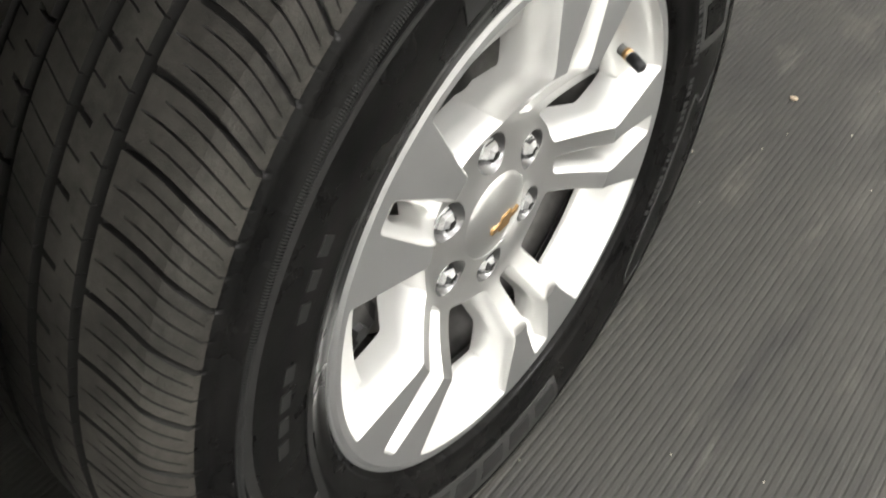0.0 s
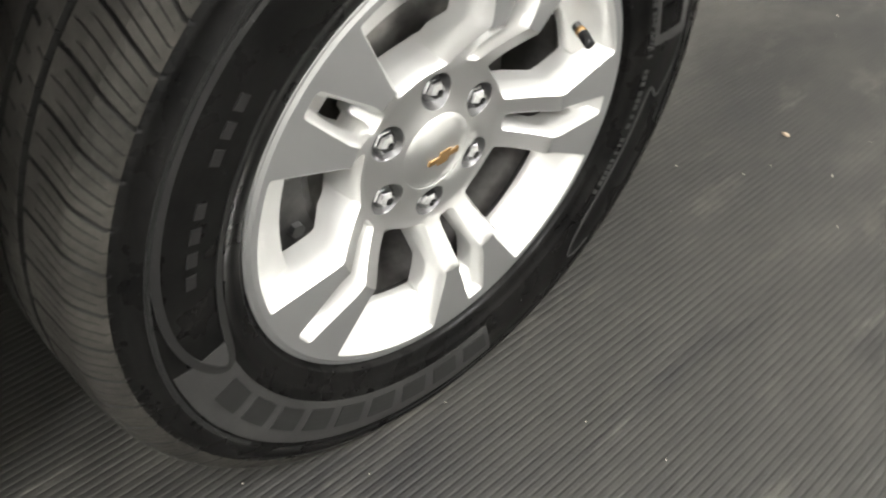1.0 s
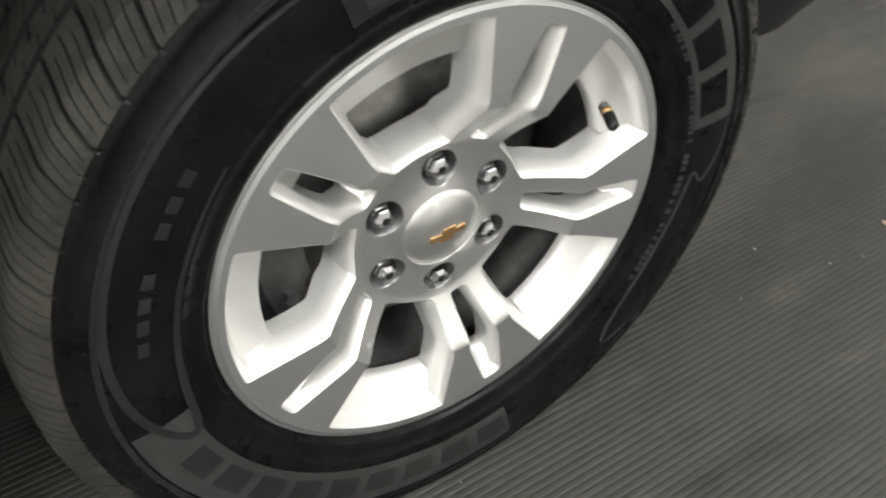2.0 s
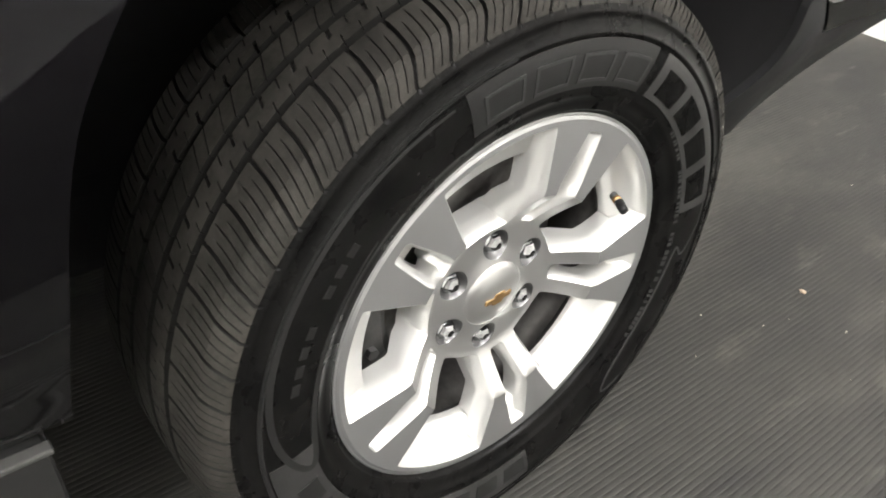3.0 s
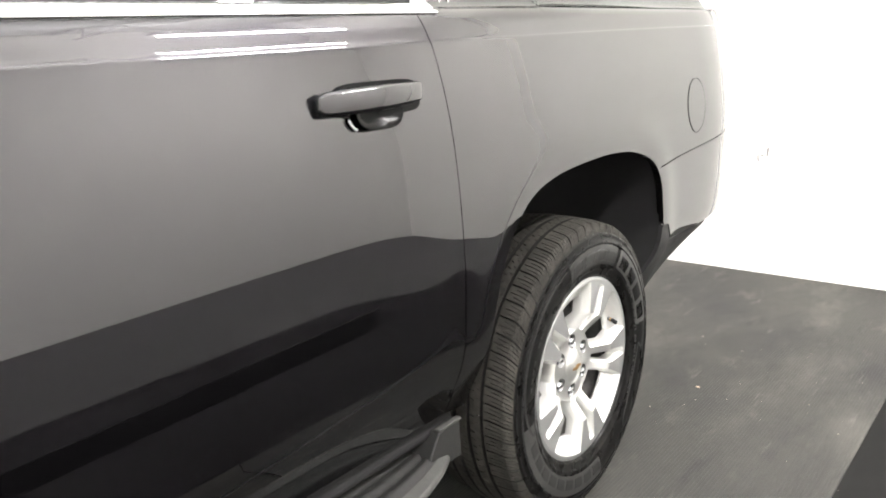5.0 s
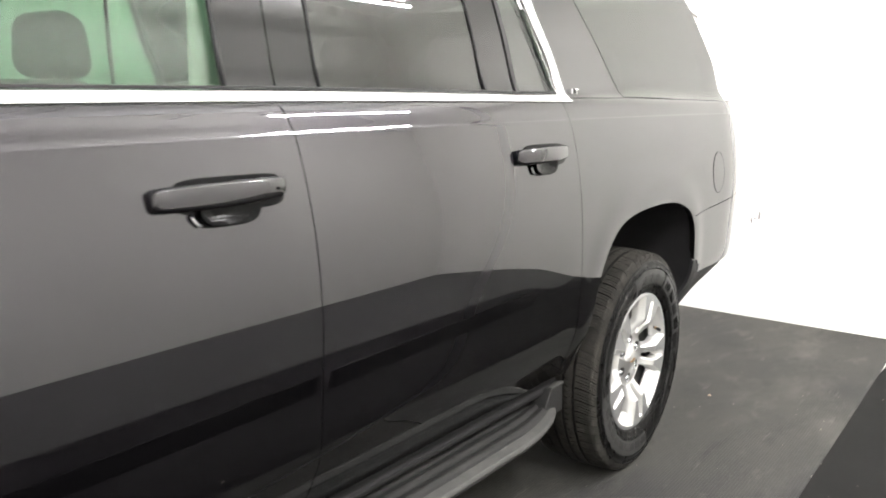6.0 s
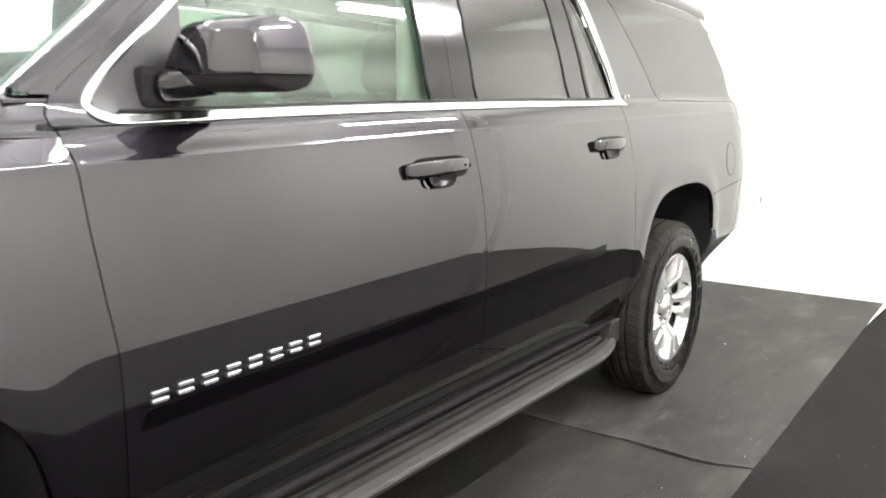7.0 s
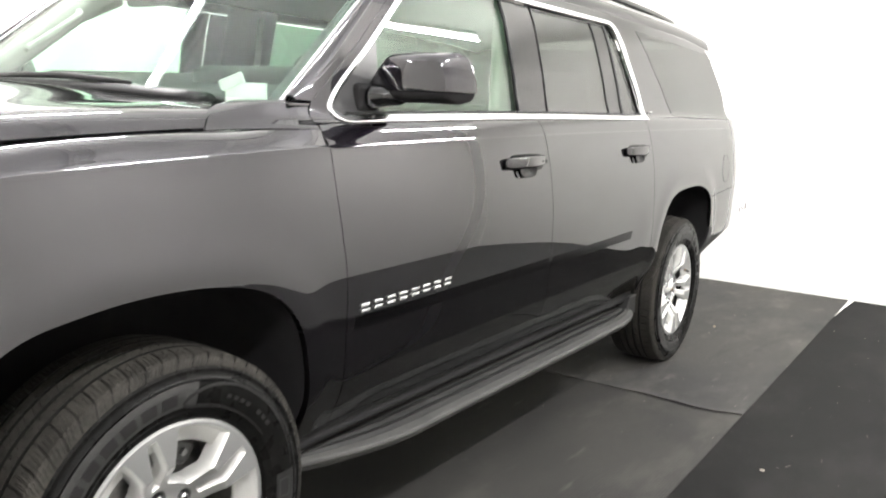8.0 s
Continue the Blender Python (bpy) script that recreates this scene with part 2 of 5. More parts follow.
def smooth_path(points, n=8, closed=False):
    """Points of any dimension, joined by Catmull-Rom curves with n steps each."""
    p = [np.array(q, float) for q in points]
    count, out = len(p), []
    for i in range(count if closed else count - 1):
        if closed:
            a, b, c, d = p[i - 1], p[i], p[(i + 1) % count], p[(i + 2) % count]
        else:
            a, b, c, d = p[max(i - 1, 0)], p[i], p[i + 1], p[min(i + 2, count - 1)]
        for k in range(n):
            t = k / n
            out.append(0.5 * (2 * b + (c - a) * t + (2 * a - 5 * b + 4 * c - d) * t * t + (3 * b - 3 * c + d - a) * t ** 3))
    if not closed:
        out.append(p[-1])
    return [tuple(q) for q in out]


def rounded(points, radius, n=5):
    """A closed outline with its corners rounded."""
    out, count = [], len(points)
    for i in range(count):
        a, b, c = (np.array(points[(i + k) % count], float) for k in (-1, 0, 1))
        ra = min(radius, 0.45 * np.linalg.norm(a - b), 0.45 * np.linalg.norm(c - b))
        p, q = b + (a - b) / np.linalg.norm(a - b) * ra, b + (c - b) / np.linalg.norm(c - b) * ra
        for k in range(n + 1):
            t = k / n
            out.append(tuple((1 - t) ** 2 * p + 2 * t * (1 - t) * b + t * t * q))
    return out


def resample(points, step):
    """A closed outline cut into steps no longer than step."""
    out = []
    for i in range(len(points)):
        a, b = np.array(points[i], float), np.array(points[(i + 1) % len(points)], float)
        n = max(1, int(math.ceil(np.linalg.norm(b - a) / step)))
        out += [tuple(a + (b - a) * k / n) for k in range(n)]
    return [p for i, p in enumerate(out) if np.hypot(p[0] - out[i - 1][0], p[1] - out[i - 1][1]) > 1e-5]


def inside(poly, pts):
    x, y = pts[:, 0], pts[:, 1]
    hit = np.zeros(len(pts), bool)
    p = np.array(poly)
    for (x0, y0), (x1, y1) in zip(p, np.roll(p, -1, 0)):
        cross = (y0 > y) != (y1 > y)
        if y1 != y0:
            hit ^= cross & (x < (x1 - x0) * (y - y0) / (y1 - y0) + x0)
    return hit


def edge_distance(poly, pts):
    best = np.full(len(pts), 1e9)
    p = np.array(poly)
    for a, b in zip(p, np.roll(p, -1, 0)):
        ab = b - a
        t = np.clip(((pts - a) @ ab) / max(ab @ ab, 1e-12), 0, 1)
        best = np.minimum(best, np.hypot(*(pts - a - t[:, None] * ab).T))
    return best


def signed_area(poly):
    p = np.array(poly)
    q = np.roll(p, -1, 0)
    return 0.5 * np.sum(p[:, 0] * q[:, 1] - q[:, 0] * p[:, 1])


from mathutils.geometry import delaunay_2d_cdt


def flat_mesh(outline, holes, fill, gap):
    """Triangles over an outline with holes; fill: inner points. Returns the points, triangles and loops (outline first)."""
    loops = [outline if signed_area(outline) > 0 else outline[::-1]] + [h if signed_area(h) < 0 else h[::-1] for h in holes]
    fill = np.array(fill)
    keep = inside(loops[0], fill)
    for h in loops[1:]:
        keep &= ~inside(h, fill)
    for l in loops:
        keep &= edge_distance(l, fill) > gap
    pts, edges, spans = [], [], []
    for l in loops:
        s = len(pts)
        pts += [tuple(map(float, q)) for q in l]
        edges += [(s + i, s + (i + 1) % len(l)) for i in range(len(l))]
        spans.append((s, len(l)))
    pts += [tuple(map(float, q)) for q in fill[keep]]
    vs, _, fs, ov, _, _ = delaunay_2d_cdt([Vector(q) for q in pts], edges, [], 0, 1e-7)
    vs = np.array([tuple(v) for v in vs])
    back = {}
    for i, src in enumerate(ov):
        for s in src:
            back[s] = i
    tri = np.array([f[:] for f in fs if len(f) == 3])
    mid = vs[tri].mean(1)
    ok = inside(loops[0], mid)
    for h in loops[1:]:
        ok &= ~inside(h, mid)
    tri = tri[ok]
    a, b, c = vs[tri[:, 0]], vs[tri[:, 1]], vs[tri[:, 2]]
    turn = (b[:, 0] - a[:, 0]) * (c[:, 1] - a[:, 1]) - (b[:, 1] - a[:, 1]) * (c[:, 0] - a[:, 0])
    tri[turn < 0] = tri[turn < 0][:, ::-1]
    return vs, tri, [[back[s + i] for i in range(n)] for s, n in spans]


def skin(outline, surf, holes=(), depth=0.012, step=0.02, fill=None, offset=0.0):
    """A sheet on the surface x = surf(y, z), with thickness and edges."""
    outline, holes = resample(outline, step), [resample(h, step) for h in holes]
    if fill is None:
        p = np.array(outline)
        gy, gz = np.meshgrid(np.arange(p[:, 0].min(), p[:, 0].max(), step * 1.6), np.arange(p[:, 1].min(), p[:, 1].max(), step * 1.6))
        fill = np.column_stack([gy.ravel(), gz.ravel()])
    vs, tri, loops = flat_mesh(outline, holes, fill, step * 0.45)
    y, z, e = vs[:, 0], vs[:, 1], 0.0015
    x = surf(y, z)
    n = np.column_stack([np.ones(len(y)), -(surf(y + e, z) - surf(y - e, z)) / (2 * e), -(surf(y, z + e) - surf(y, z - e)) / (2 * e)])
    n /= np.linalg.norm(n, axis=1)[:, None]
    front = np.column_stack([x, y, z]) + n * offset
    rear = front - n * depth
    count = len(vs)
    verts, norms, faces = [front, rear], [n, -n], [tri, tri[:, ::-1] + count]
    base = 2 * count
    for loop in loops:
        loop = np.array(loop)
        d = np.roll(vs[loop], -1, 0) - np.roll(vs[loop], 1, 0)
        out = np.column_stack([np.zeros(len(loop)), d[:, 1], -d[:, 0]])
        out /= np.linalg.norm(out, axis=1)[:, None] + 1e-9
        k = len(loop)
        verts += [front[loop], rear[loop]]
        norms += [out, out]
        i, j = np.arange(k), (np.arange(k) + 1) % k
        faces += [np.column_stack([base + i, base + k + i, base + j]), np.column_stack([base + j, base + k + i, base + k + j])]
        base += 2 * k
    return raw(np.vstack(verts), np.vstack(faces), np.vstack(norms))


def sheet(f, us, vs, depth=0.0, flip=False):
    """A sheet of the points f(u, v), u and v arrays; with a back when depth is given."""
    uu, vv = np.meshgrid(us, vs, indexing="ij")
    eu, ev = (us[-1] - us[0]) * 1e-4, (vs[-1] - vs[0]) * 1e-4
    p = np.stack(np.broadcast_arrays(*f(uu, vv)), -1)
    du = np.stack(np.broadcast_arrays(*f(uu + eu, vv)), -1) - np.stack(np.broadcast_arrays(*f(uu - eu, vv)), -1)
    dv = np.stack(np.broadcast_arrays(*f(uu, vv + ev)), -1) - np.stack(np.broadcast_arrays(*f(uu, vv - ev)), -1)
    n = np.cross(du, dv)
    n /= np.linalg.norm(n, axis=-1)[..., None] + 1e-12
    if flip:
        n = -n
    nu, nv = uu.shape
    idx = np.arange(nu * nv).reshape(nu, nv)
    q = np.column_stack([idx[:-1, :-1].ravel(), idx[1:, :-1].ravel(), idx[1:, 1:].ravel(), idx[:-1, 1:].ravel()])
    if flip:
        q = q[:, ::-1]
    verts, norms, faces = [p.reshape(-1, 3)], [n.reshape(-1, 3)], [q]
    if depth:
        c = nu * nv
        verts.append((p - n * depth).reshape(-1, 3))
        norms.append(-n.reshape(-1, 3))
        faces.append(q[:, ::-1] + c)
        ring = np.concatenate([idx[0, :], idx[1:, -1], idx[-1, -2::-1], idx[-2:0:-1, 0]])
        if not flip:
            ring = ring[::-1]
        nxt = np.roll(ring, -1)
        faces.append(np.column_stack([ring, nxt, nxt + c, ring + c]))
    return raw(np.vstack(verts), np.vstack(faces), np.vstack(norms) if not depth else None, True) if not depth else raw(np.vstack(verts), np.vstack(faces), np.vstack(norms))


def lathe(profile, n=96, closed=False):
    """A body of revolution about the x axis from (x, r) points."""
    a = np.linspace(0, 2 * math.pi, n, endpoint=False)
    pr = np.array(profile)
    v = np.stack([np.broadcast_to(pr[:, 0], (n, len(pr))), np.outer(np.cos(a), pr[:, 1]), np.outer(np.sin(a), pr[:, 1])], -1)
    k = len(pr)
    idx = np.arange(n * k).reshape(n, k)
    nx = np.roll(idx, -1, 0)
    q = np.column_stack([idx[:, :-1].ravel(), idx[:, 1:].ravel(), nx[:, 1:].ravel(), nx[:, :-1].ravel()])
    me = raw(v.reshape(-1, 3), q)
    return me


def box_bm(x0, y0, z0, x1, y1, z1, bevel=0.0, segments=2):
    bm = bmesh.new()
    bmesh.ops.create_cube(bm, size=1, matrix=Matrix.Translation(((x0 + x1) / 2, (y0 + y1) / 2, (z0 + z1) / 2)) @ Matrix.Diagonal((x1 - x0, y1 - y0, z1 - z0, 1)))
    if bevel:
        bmesh.ops.bevel(bm, geom=list(bm.edges), offset=bevel, segments=segments, affect="EDGES", profile=0.5)
    return bm


def tube_bm(points, radius, sides=10, closed=False, flat=1.0):
    """A pipe along points."""
    pts = [Vector(p) for p in points]
    bm, rings = bmesh.new(), []
    for i, p in enumerate(pts):
        if closed:
            d = (pts[(i + 1) % len(pts)] - pts[i - 1]).normalized()
        else:
            d = (pts[min(i + 1, len(pts) - 1)] - pts[max(i - 1, 0)]).normalized()
        side = d.cross(Vector((1, 0, 0)) if abs(d.x) < 0.8 else Vector((0, 0, 1))).normalized()
        up = side.cross(d)
        r = radius[i] if isinstance(radius, (list, tuple)) else radius
        rings.append([bm.verts.new(p + (side * math.cos(2 * math.pi * k / sides) + up * flat * math.sin(2 * math.pi * k / sides)) * r) for k in range(sides)])
    for i in range(len(rings) if closed else len(rings) - 1):
        a, b = rings[i], rings[(i + 1) % len(rings)]
        for k in range(sides):
            bm.faces.new((a[k], a[(k + 1) % sides], b[(k + 1) % sides], b[k]))
    if not closed:
        bm.faces.new(rings[0][::-1]), bm.faces.new(rings[-1])
    return bm


# ---- the bay: floor, walls, ceiling ----
def slab(name, x0, y0, z0, x1, y1, z1, mat, label, category):
    return tagged(part(name, box_bm(x0, y0, z0, x1, y1, z1), mat), label, category, kind="structure")


slab("floor", FAR_X, END_Y, -0.2, WALL_X, WALL_Y, -0.006, CONCRETE, "grey painted concrete floor of the vehicle bay", "floor")
slab("wall_north", FAR_X - 0.2, WALL_Y, -0.2, WALL_X + 0.2, WALL_Y + 0.2, TOP_Z, WHITEWALL, "white painted wall with faint scuffs and a rough foot", "wall")
slab("wall_east", WALL_X, END_Y, -0.2, WALL_X + 0.2, WALL_Y, TOP_Z, WHITEWALL, "white painted side wall of the bay", "wall")
slab("wall_west", FAR_X - 0.2, END_Y, -0.2, FAR_X, WALL_Y, TOP_Z, WHITEWALL, "white painted side wall beyond the vehicle", "wall")
# this wall stays unseen; its nearness throws light on the vehicle's front
slab("wall_south", FAR_X - 0.2, END_Y - 0.2, -0.2, WALL_X + 0.2, END_Y, TOP_Z, WHITEWALL, "unseen white end wall, set close to light the vehicle", "wall")
slab("ceiling", FAR_X - 0.2, END_Y - 0.2, TOP_Z, WALL_X + 0.2, WALL_Y + 0.2, TOP_Z + 0.2, CEILING, "pale painted ceiling deck over open joists", "ceiling")


def ribbed_mat(x0, x1, y0, y1, curl, mat, label):
    """A rubber mat with ribs along y; the edge at y0 curls up a little."""
    pitch, rows, h = 0.0105, [], 0.0009
    n = int((x1 - x0) / pitch)
    for i in range(n):
        a = x1 - i * pitch
        rows += [(a, -h), (a - 0.0012, -h), (a - 0.0032, 0), (a - pitch + 0.0020, 0)]
    xs = np.array([r[0] for r in rows] + [x1 - n * pitch])
    zs = np.array([r[1] for r in rows] + [-h])
    ys = np.concatenate([[y0, y0 + 0.015, y0 + 0.04, y0 + 0.08, y0 + 0.16], np.linspace(y0 + 0.35, y1, 14)])
    lift = np.array([curl * math.exp(-(y - y0) / 0.05) for y in ys])
    verts, k = [], len(xs)
    for j, y in enumerate(ys):
        wave = 1 + 0.5 * np.sin(xs * 9) + 0.5 * np.clip((xs - 0.1) / 0.4, 0, 1.2)
        sway = (-0.034 - 0.020 * np.exp(-((xs - 0.3) / 0.15) ** 2) + 0.030 * np.clip((xs - 0.42) / 0.1, 0, 1) + 0.002 * np.sin(xs * 31)) * max(1 - (y - y0) / 0.3, 0) * (curl > 0)
        verts.append(np.column_stack([xs, np.full(k, y) + sway, zs + lift[j] * wave]))
    faces = [(j * k + i, j * k + i + 1, (j + 1) * k + i + 1, (j + 1) * k + i) for j in range(len(ys) - 1) for i in range(k - 1)]
    edge = len(ys) * k
    verts.append(verts[0] * (1, 1, 0) + (0, 0.002, -0.0055))
    faces += [(i, edge + i, edge + i + 1, i + 1) for i in range(k - 1)]
    side = edge + k
    verts.append(np.column_stack([np.full(len(ys), x1), [v[0][1] for v in verts[:len(ys)]], np.full(len(ys), -0.0055)]))
    faces += [(j * k, (j + 1) * k, side + j + 1, side + j) for j in range(len(ys) - 1)]
    me = raw(np.vstack(verts), faces, smooth=False)
    return tagged(link("rubber_mat", me, mat), label, "rubber mat", "ribbed mats under the vehicle")


ribbed_mat(-2.55, 0.53, -0.63, 2.468, 0.007, MAT, "dark grey ribbed rubber mat with dusty scuffs beneath the rear wheels")
ribbed_mat(-2.55, 0.53, -5.6, -0.634, 0.0, MAT_WORN, "dark grey ribbed rubber mat with worn patches beneath the front wheels")


def runner_sheet(name, left, x1, y0, y1, z, mat, label):
    bm = bmesh.new()
    top = [bm.verts.new((x, y, z)) for x, y in left] + [bm.verts.new((x1, y1, z)), bm.verts.new((x1, y0, z))]
    f = bm.faces.new(top[::-1])
    low = bmesh.ops.extrude_face_region(bm, geom=[f])
    bmesh.ops.translate(bm, verts=[v for v in low["geom"] if isinstance(v, bmesh.types.BMVert)], vec=(0, 0, -0.0055 - z))
    return tagged(part(name, bm, mat), label, "floor runner")


runner_sheet("floor_runner", [(0.531, -5.6), (0.531, 1.75), (0.545, 2.1), (0.568, 2.468)], 1.50, -5.6, 2.468, -0.001, RUNNER, "matt black floor runner laid along the ribbed mat")

# thin pale slab fills the sliver between mat and runner
slab("floor_patch", 0.5305, 1.74, -0.0058, 0.62, 2.468, -0.0045, WHITEWALL, "pale patch in the gap between the mat and the runner", "floor")

# open web joists across the bay
for jy in np.arange(-6.7, 2.3, 1.5):
    bm = tube_bm([(FAR_X, jy, TOP_Z - 0.08), (WALL_X, jy, TOP_Z - 0.08)], 0.035, 4)
    b2 = tube_bm([(FAR_X, jy, TOP_Z - 0.45), (WALL_X, jy, TOP_Z - 0.45)], 0.03, 4)
    me = bpy.data.meshes.new("tmp")
    b2.to_mesh(me), bm.from_mesh(me), b2.free(), bpy.data.meshes.remove(me)
    xs = np.arange(FAR_X + 0.05, WALL_X, 0.36)
    for k in range(len(xs) - 1):
        b2 = tube_bm([(xs[k], jy, TOP_Z - (0.10 if k % 2 else 0.43)), (xs[k + 1], jy, TOP_Z - (0.43 if k % 2 else 0.10))], 0.014, 5)
        me = bpy.data.meshes.new("tmp")
        b2.to_mesh(me), bm.from_mesh(me), b2.free(), bpy.data.meshes.remove(me)
    tagged(part("roof_joist", bm, STEEL), "grey open web steel joist under the ceiling", "joist", "joists across the bay")

tube_lamp = tagged(new("tube_lamp"), "white ceiling strip lamp with glowing tubes", "ceiling lamp", "strip lamps over the bay")
part("housing", box_bm(-0.035, 0, 0, 0.035, TUBE_LONG, 0.05, 0.008), material("lamp_housing", (0.75, 0.75, 0.74), 0.4), tube_lamp)
for sx in (-0.013, 0.013):
    part("tube", tube_bm([(sx, 0.02, -0.014), (sx, TUBE_LONG - 0.02, -0.014)], 0.011, 12), TUBE, tube_lamp, smooth=True)
for hx in (0.15, TUBE_LONG - 0.15):
    part("hanger", tube_bm([(0, hx, 0.05), (0, hx, TOP_Z - TUBE_Z)], 0.006, 6), STEEL, tube_lamp)
tube_lamp.matrix_basis = pose(TUBES[0][0], TUBES[0][1], TUBE_Z)
for tx, ty in TUBES[1:]:
    copy_thing(tube_lamp, pose(tx, ty, TUBE_Z))


# ---- the vehicle ----
CX = -1.0
suv = tagged(new("sport_utility_vehicle"), "long dark grey metallic sport utility vehicle with chrome window trim", "car")
crease_z = spline([(-4.25, 1.09), (-3.56, 1.172), (-2.82, 1.207), (-1.67, 1.233), (-0.65, 1.248), (0.53, 1.259), (1.3, 1.262)])
belt_z = spline([(-2.80, 1.266), (-2.34, 1.277), (-1.72, 1.288), (-0.57, 1.297), (1.2, 1.303)])
plan_x = spline([(-4.3, -0.34), (-4.1, -0.16), (-3.85, -0.06), (-3.45, -0.010), (-2.8, 0.0), (-1.2, 0.004), (0.2, 0.0), (0.7, -0.008), (1.0, -0.034), (1.15, -0.082)])
low_x = spline([(-0.80, -0.080), (-0.72, -0.044), (-0.65, -0.0125), (-0.60, 0.0005), (-0.55, 0.0052), (-0.44, 0.0107), (-0.32, 0.0135), (-0.20, 0.006), (-0.10, -0.0088), (0.0, -0.030)])
high_x = spline([(0.0, -0.0312), (0.012, -0.0354), (0.03, -0.0418), (0.045, -0.0484), (0.053, -0.0532), (0.066, -0.0700), (0.073, -0.0739), (0.08, -0.0762), (0.10, -0.0818), (0.20, -0.100), (0.30, -0.123), (0.42, -0.156), (0.50, -0.190)])
ARCH_REAR = [(-0.478, 0.465), (-0.475, 0.62), (-0.455, 0.745), (-0.424, 0.815), (-0.384, 0.872), (-0.32, 0.918), (-0.21, 0.946), (-0.05, 0.957), (0.07, 0.957), (0.19, 0.945), (0.30, 0.912), (0.365, 0.865), (0.408, 0.79), (0.430, 0.70), (0.431, 0.61), (0.40, 0.55), (0.345, 0.505)]
ARCH_FRONT = [(-2.915, 0.465), (-2.917, 0.58), (-2.93, 0.69), (-2.965, 0.79), (-3.03, 0.862), (-3.12, 0.905), (-3.25, 0.927), (-3.40, 0.928), (-3.53, 0.912), (-3.63, 0.888), (-3.70, 0.84), (-3.735, 0.76), (-3.745, 0.60)]
arch_rear, arch_front = smooth_path(ARCH_REAR, 6), smooth_path(ARCH_FRONT, 6)


def side_x(y, z):
    """The vehicle's left flank, from sill to roof rail."""
    y, z = np.broadcast_arrays(np.asarray(y, float), np.asarray(z, float))
    d = z - crease_z(y)
    a = np.where(d < 0, low_x(d), -0.030 - 0.20 * d)
    ledge, k = -0.030 - 0.8 * d, 0.0009
    low = np.minimum(a, ledge) - k * np.log1p(np.exp(-np.abs(a - ledge) / k))
    b = high_x(np.maximum(d, 0))
    x = np.where(d > 0.0012, np.maximum(low, b) + k * np.log1p(np.exp(-np.abs(low - b) / k)) * 0.6, low)
    up = np.maximum(z - 0.465, 0.0)
    for cy, half, rise in ((-0.02, 0.452, 0.497), (-3.33, 0.414, 0.463)):
        near = (((np.abs(y - cy) / half) ** 3 + (up / rise) ** 3 + 1e-9) ** (1 / 3) - 1) * 0.45
        x = x + 0.0048 * np.exp(-((near - 0.040) / 0.055) ** 2)
    x = x + 0.005 * np.exp(-((y + 0.62) / 0.15) ** 2 - ((z - 0.785) / 0.12) ** 2)
    # the corner by the front pillar turns in towards the windscreen
    wrap, high = np.clip((-2.67 - y) / 0.17, 0, 1.2), np.clip((z - 1.24) / 0.07, 0, 1)
    return x + plan_x(y) - 0.019 * wrap * wrap * high * high * (3 - 2 * high)


def flank_fill(y0, y1, z0, z1, step=0.032):
    """Inner points in rows that run along the crease."""
    rows = np.unique(np.concatenate([np.arange(-0.80, -0.04, step), [-0.04, -0.025, -0.016, -0.010, -0.006, -0.0035, -0.002, -0.001, 0, 0.0012, 0.0024, 0.0036, 0.005, 0.007, 0.010, 0.016, 0.025, 0.04], np.arange(0.06, 0.6, step)]))
    yy, dd = np.meshgrid(np.arange(y0, y1, step), rows)
    zz = crease_z(yy) + dd
    ok = (zz > z0) & (zz < z1)
    return np.column_stack([yy[ok], zz[ok]])


def both(ob):
    """The same part on the vehicle's right side."""
    made = {}
    for o in (ob, *ob.children_recursive):
        made[o] = o.copy()
        scene.collection.objects.link(made[o])
        made[o].parent = made.get(o.parent, o.parent)
    made[ob].matrix_basis = Matrix.Translation((2 * CX, 0, 0)) @ Matrix.Diagonal((-1, 1, 1, 1)) @ ob.matrix_basis
    return made[ob]


GAP = 0.0013
F_SEAM = [(-2.788, 0.475), (-2.788, 0.65), (-2.794, 0.867), (-2.809, 0.985), (-2.819, 1.10), (-2.821, 1.205), (-2.831, 1.238), (-2.834, 1.262)]
B_SEAM = [(-1.630, 0.475), (-1.633, 0.69), (-1.638, 0.87), (-1.647, 1.06), (-1.663, 1.235), (-1.684, 1.289)]
C_SEAM = [(-0.554, 0.475), (-0.566, 0.60), (-0.576, 0.74), (-0.583, 0.86), (-0.589, 0.97), (-0.594, 1.10), (-0.602, 1.20), (-0.612, 1.262), (-0.622, 1.297)]
f_seam, b_seam, c_seam = smooth_path(F_SEAM, 5), smooth_path(B_SEAM, 5), smooth_path(C_SEAM, 5)
SILL = 0.475


def shift(path, d):
    return [(y + d, z) for y, z in path]


def belt_path(y0, y1, n=24, up=0.0):
    return [(y, float(belt_z(y)) + up) for y in np.linspace(y0, y1, n)]


# doors, lower skins
front_door = link("front_door", skin(shift(f_seam, GAP) + belt_path(-2.79, -1.69) + shift(b_seam, -GAP)[::-1], side_x, fill=flank_fill(-2.9, -1.6, 0.46, 1.31), step=0.005), PAINT, suv)
rear_door = link("rear_door", skin(shift(b_seam, GAP) + belt_path(-1.67, -0.632) + shift(c_seam, -GAP)[::-1], side_x, fill=flank_fill(-1.7, -0.5, 0.46, 1.31), step=0.005), PAINT, suv)

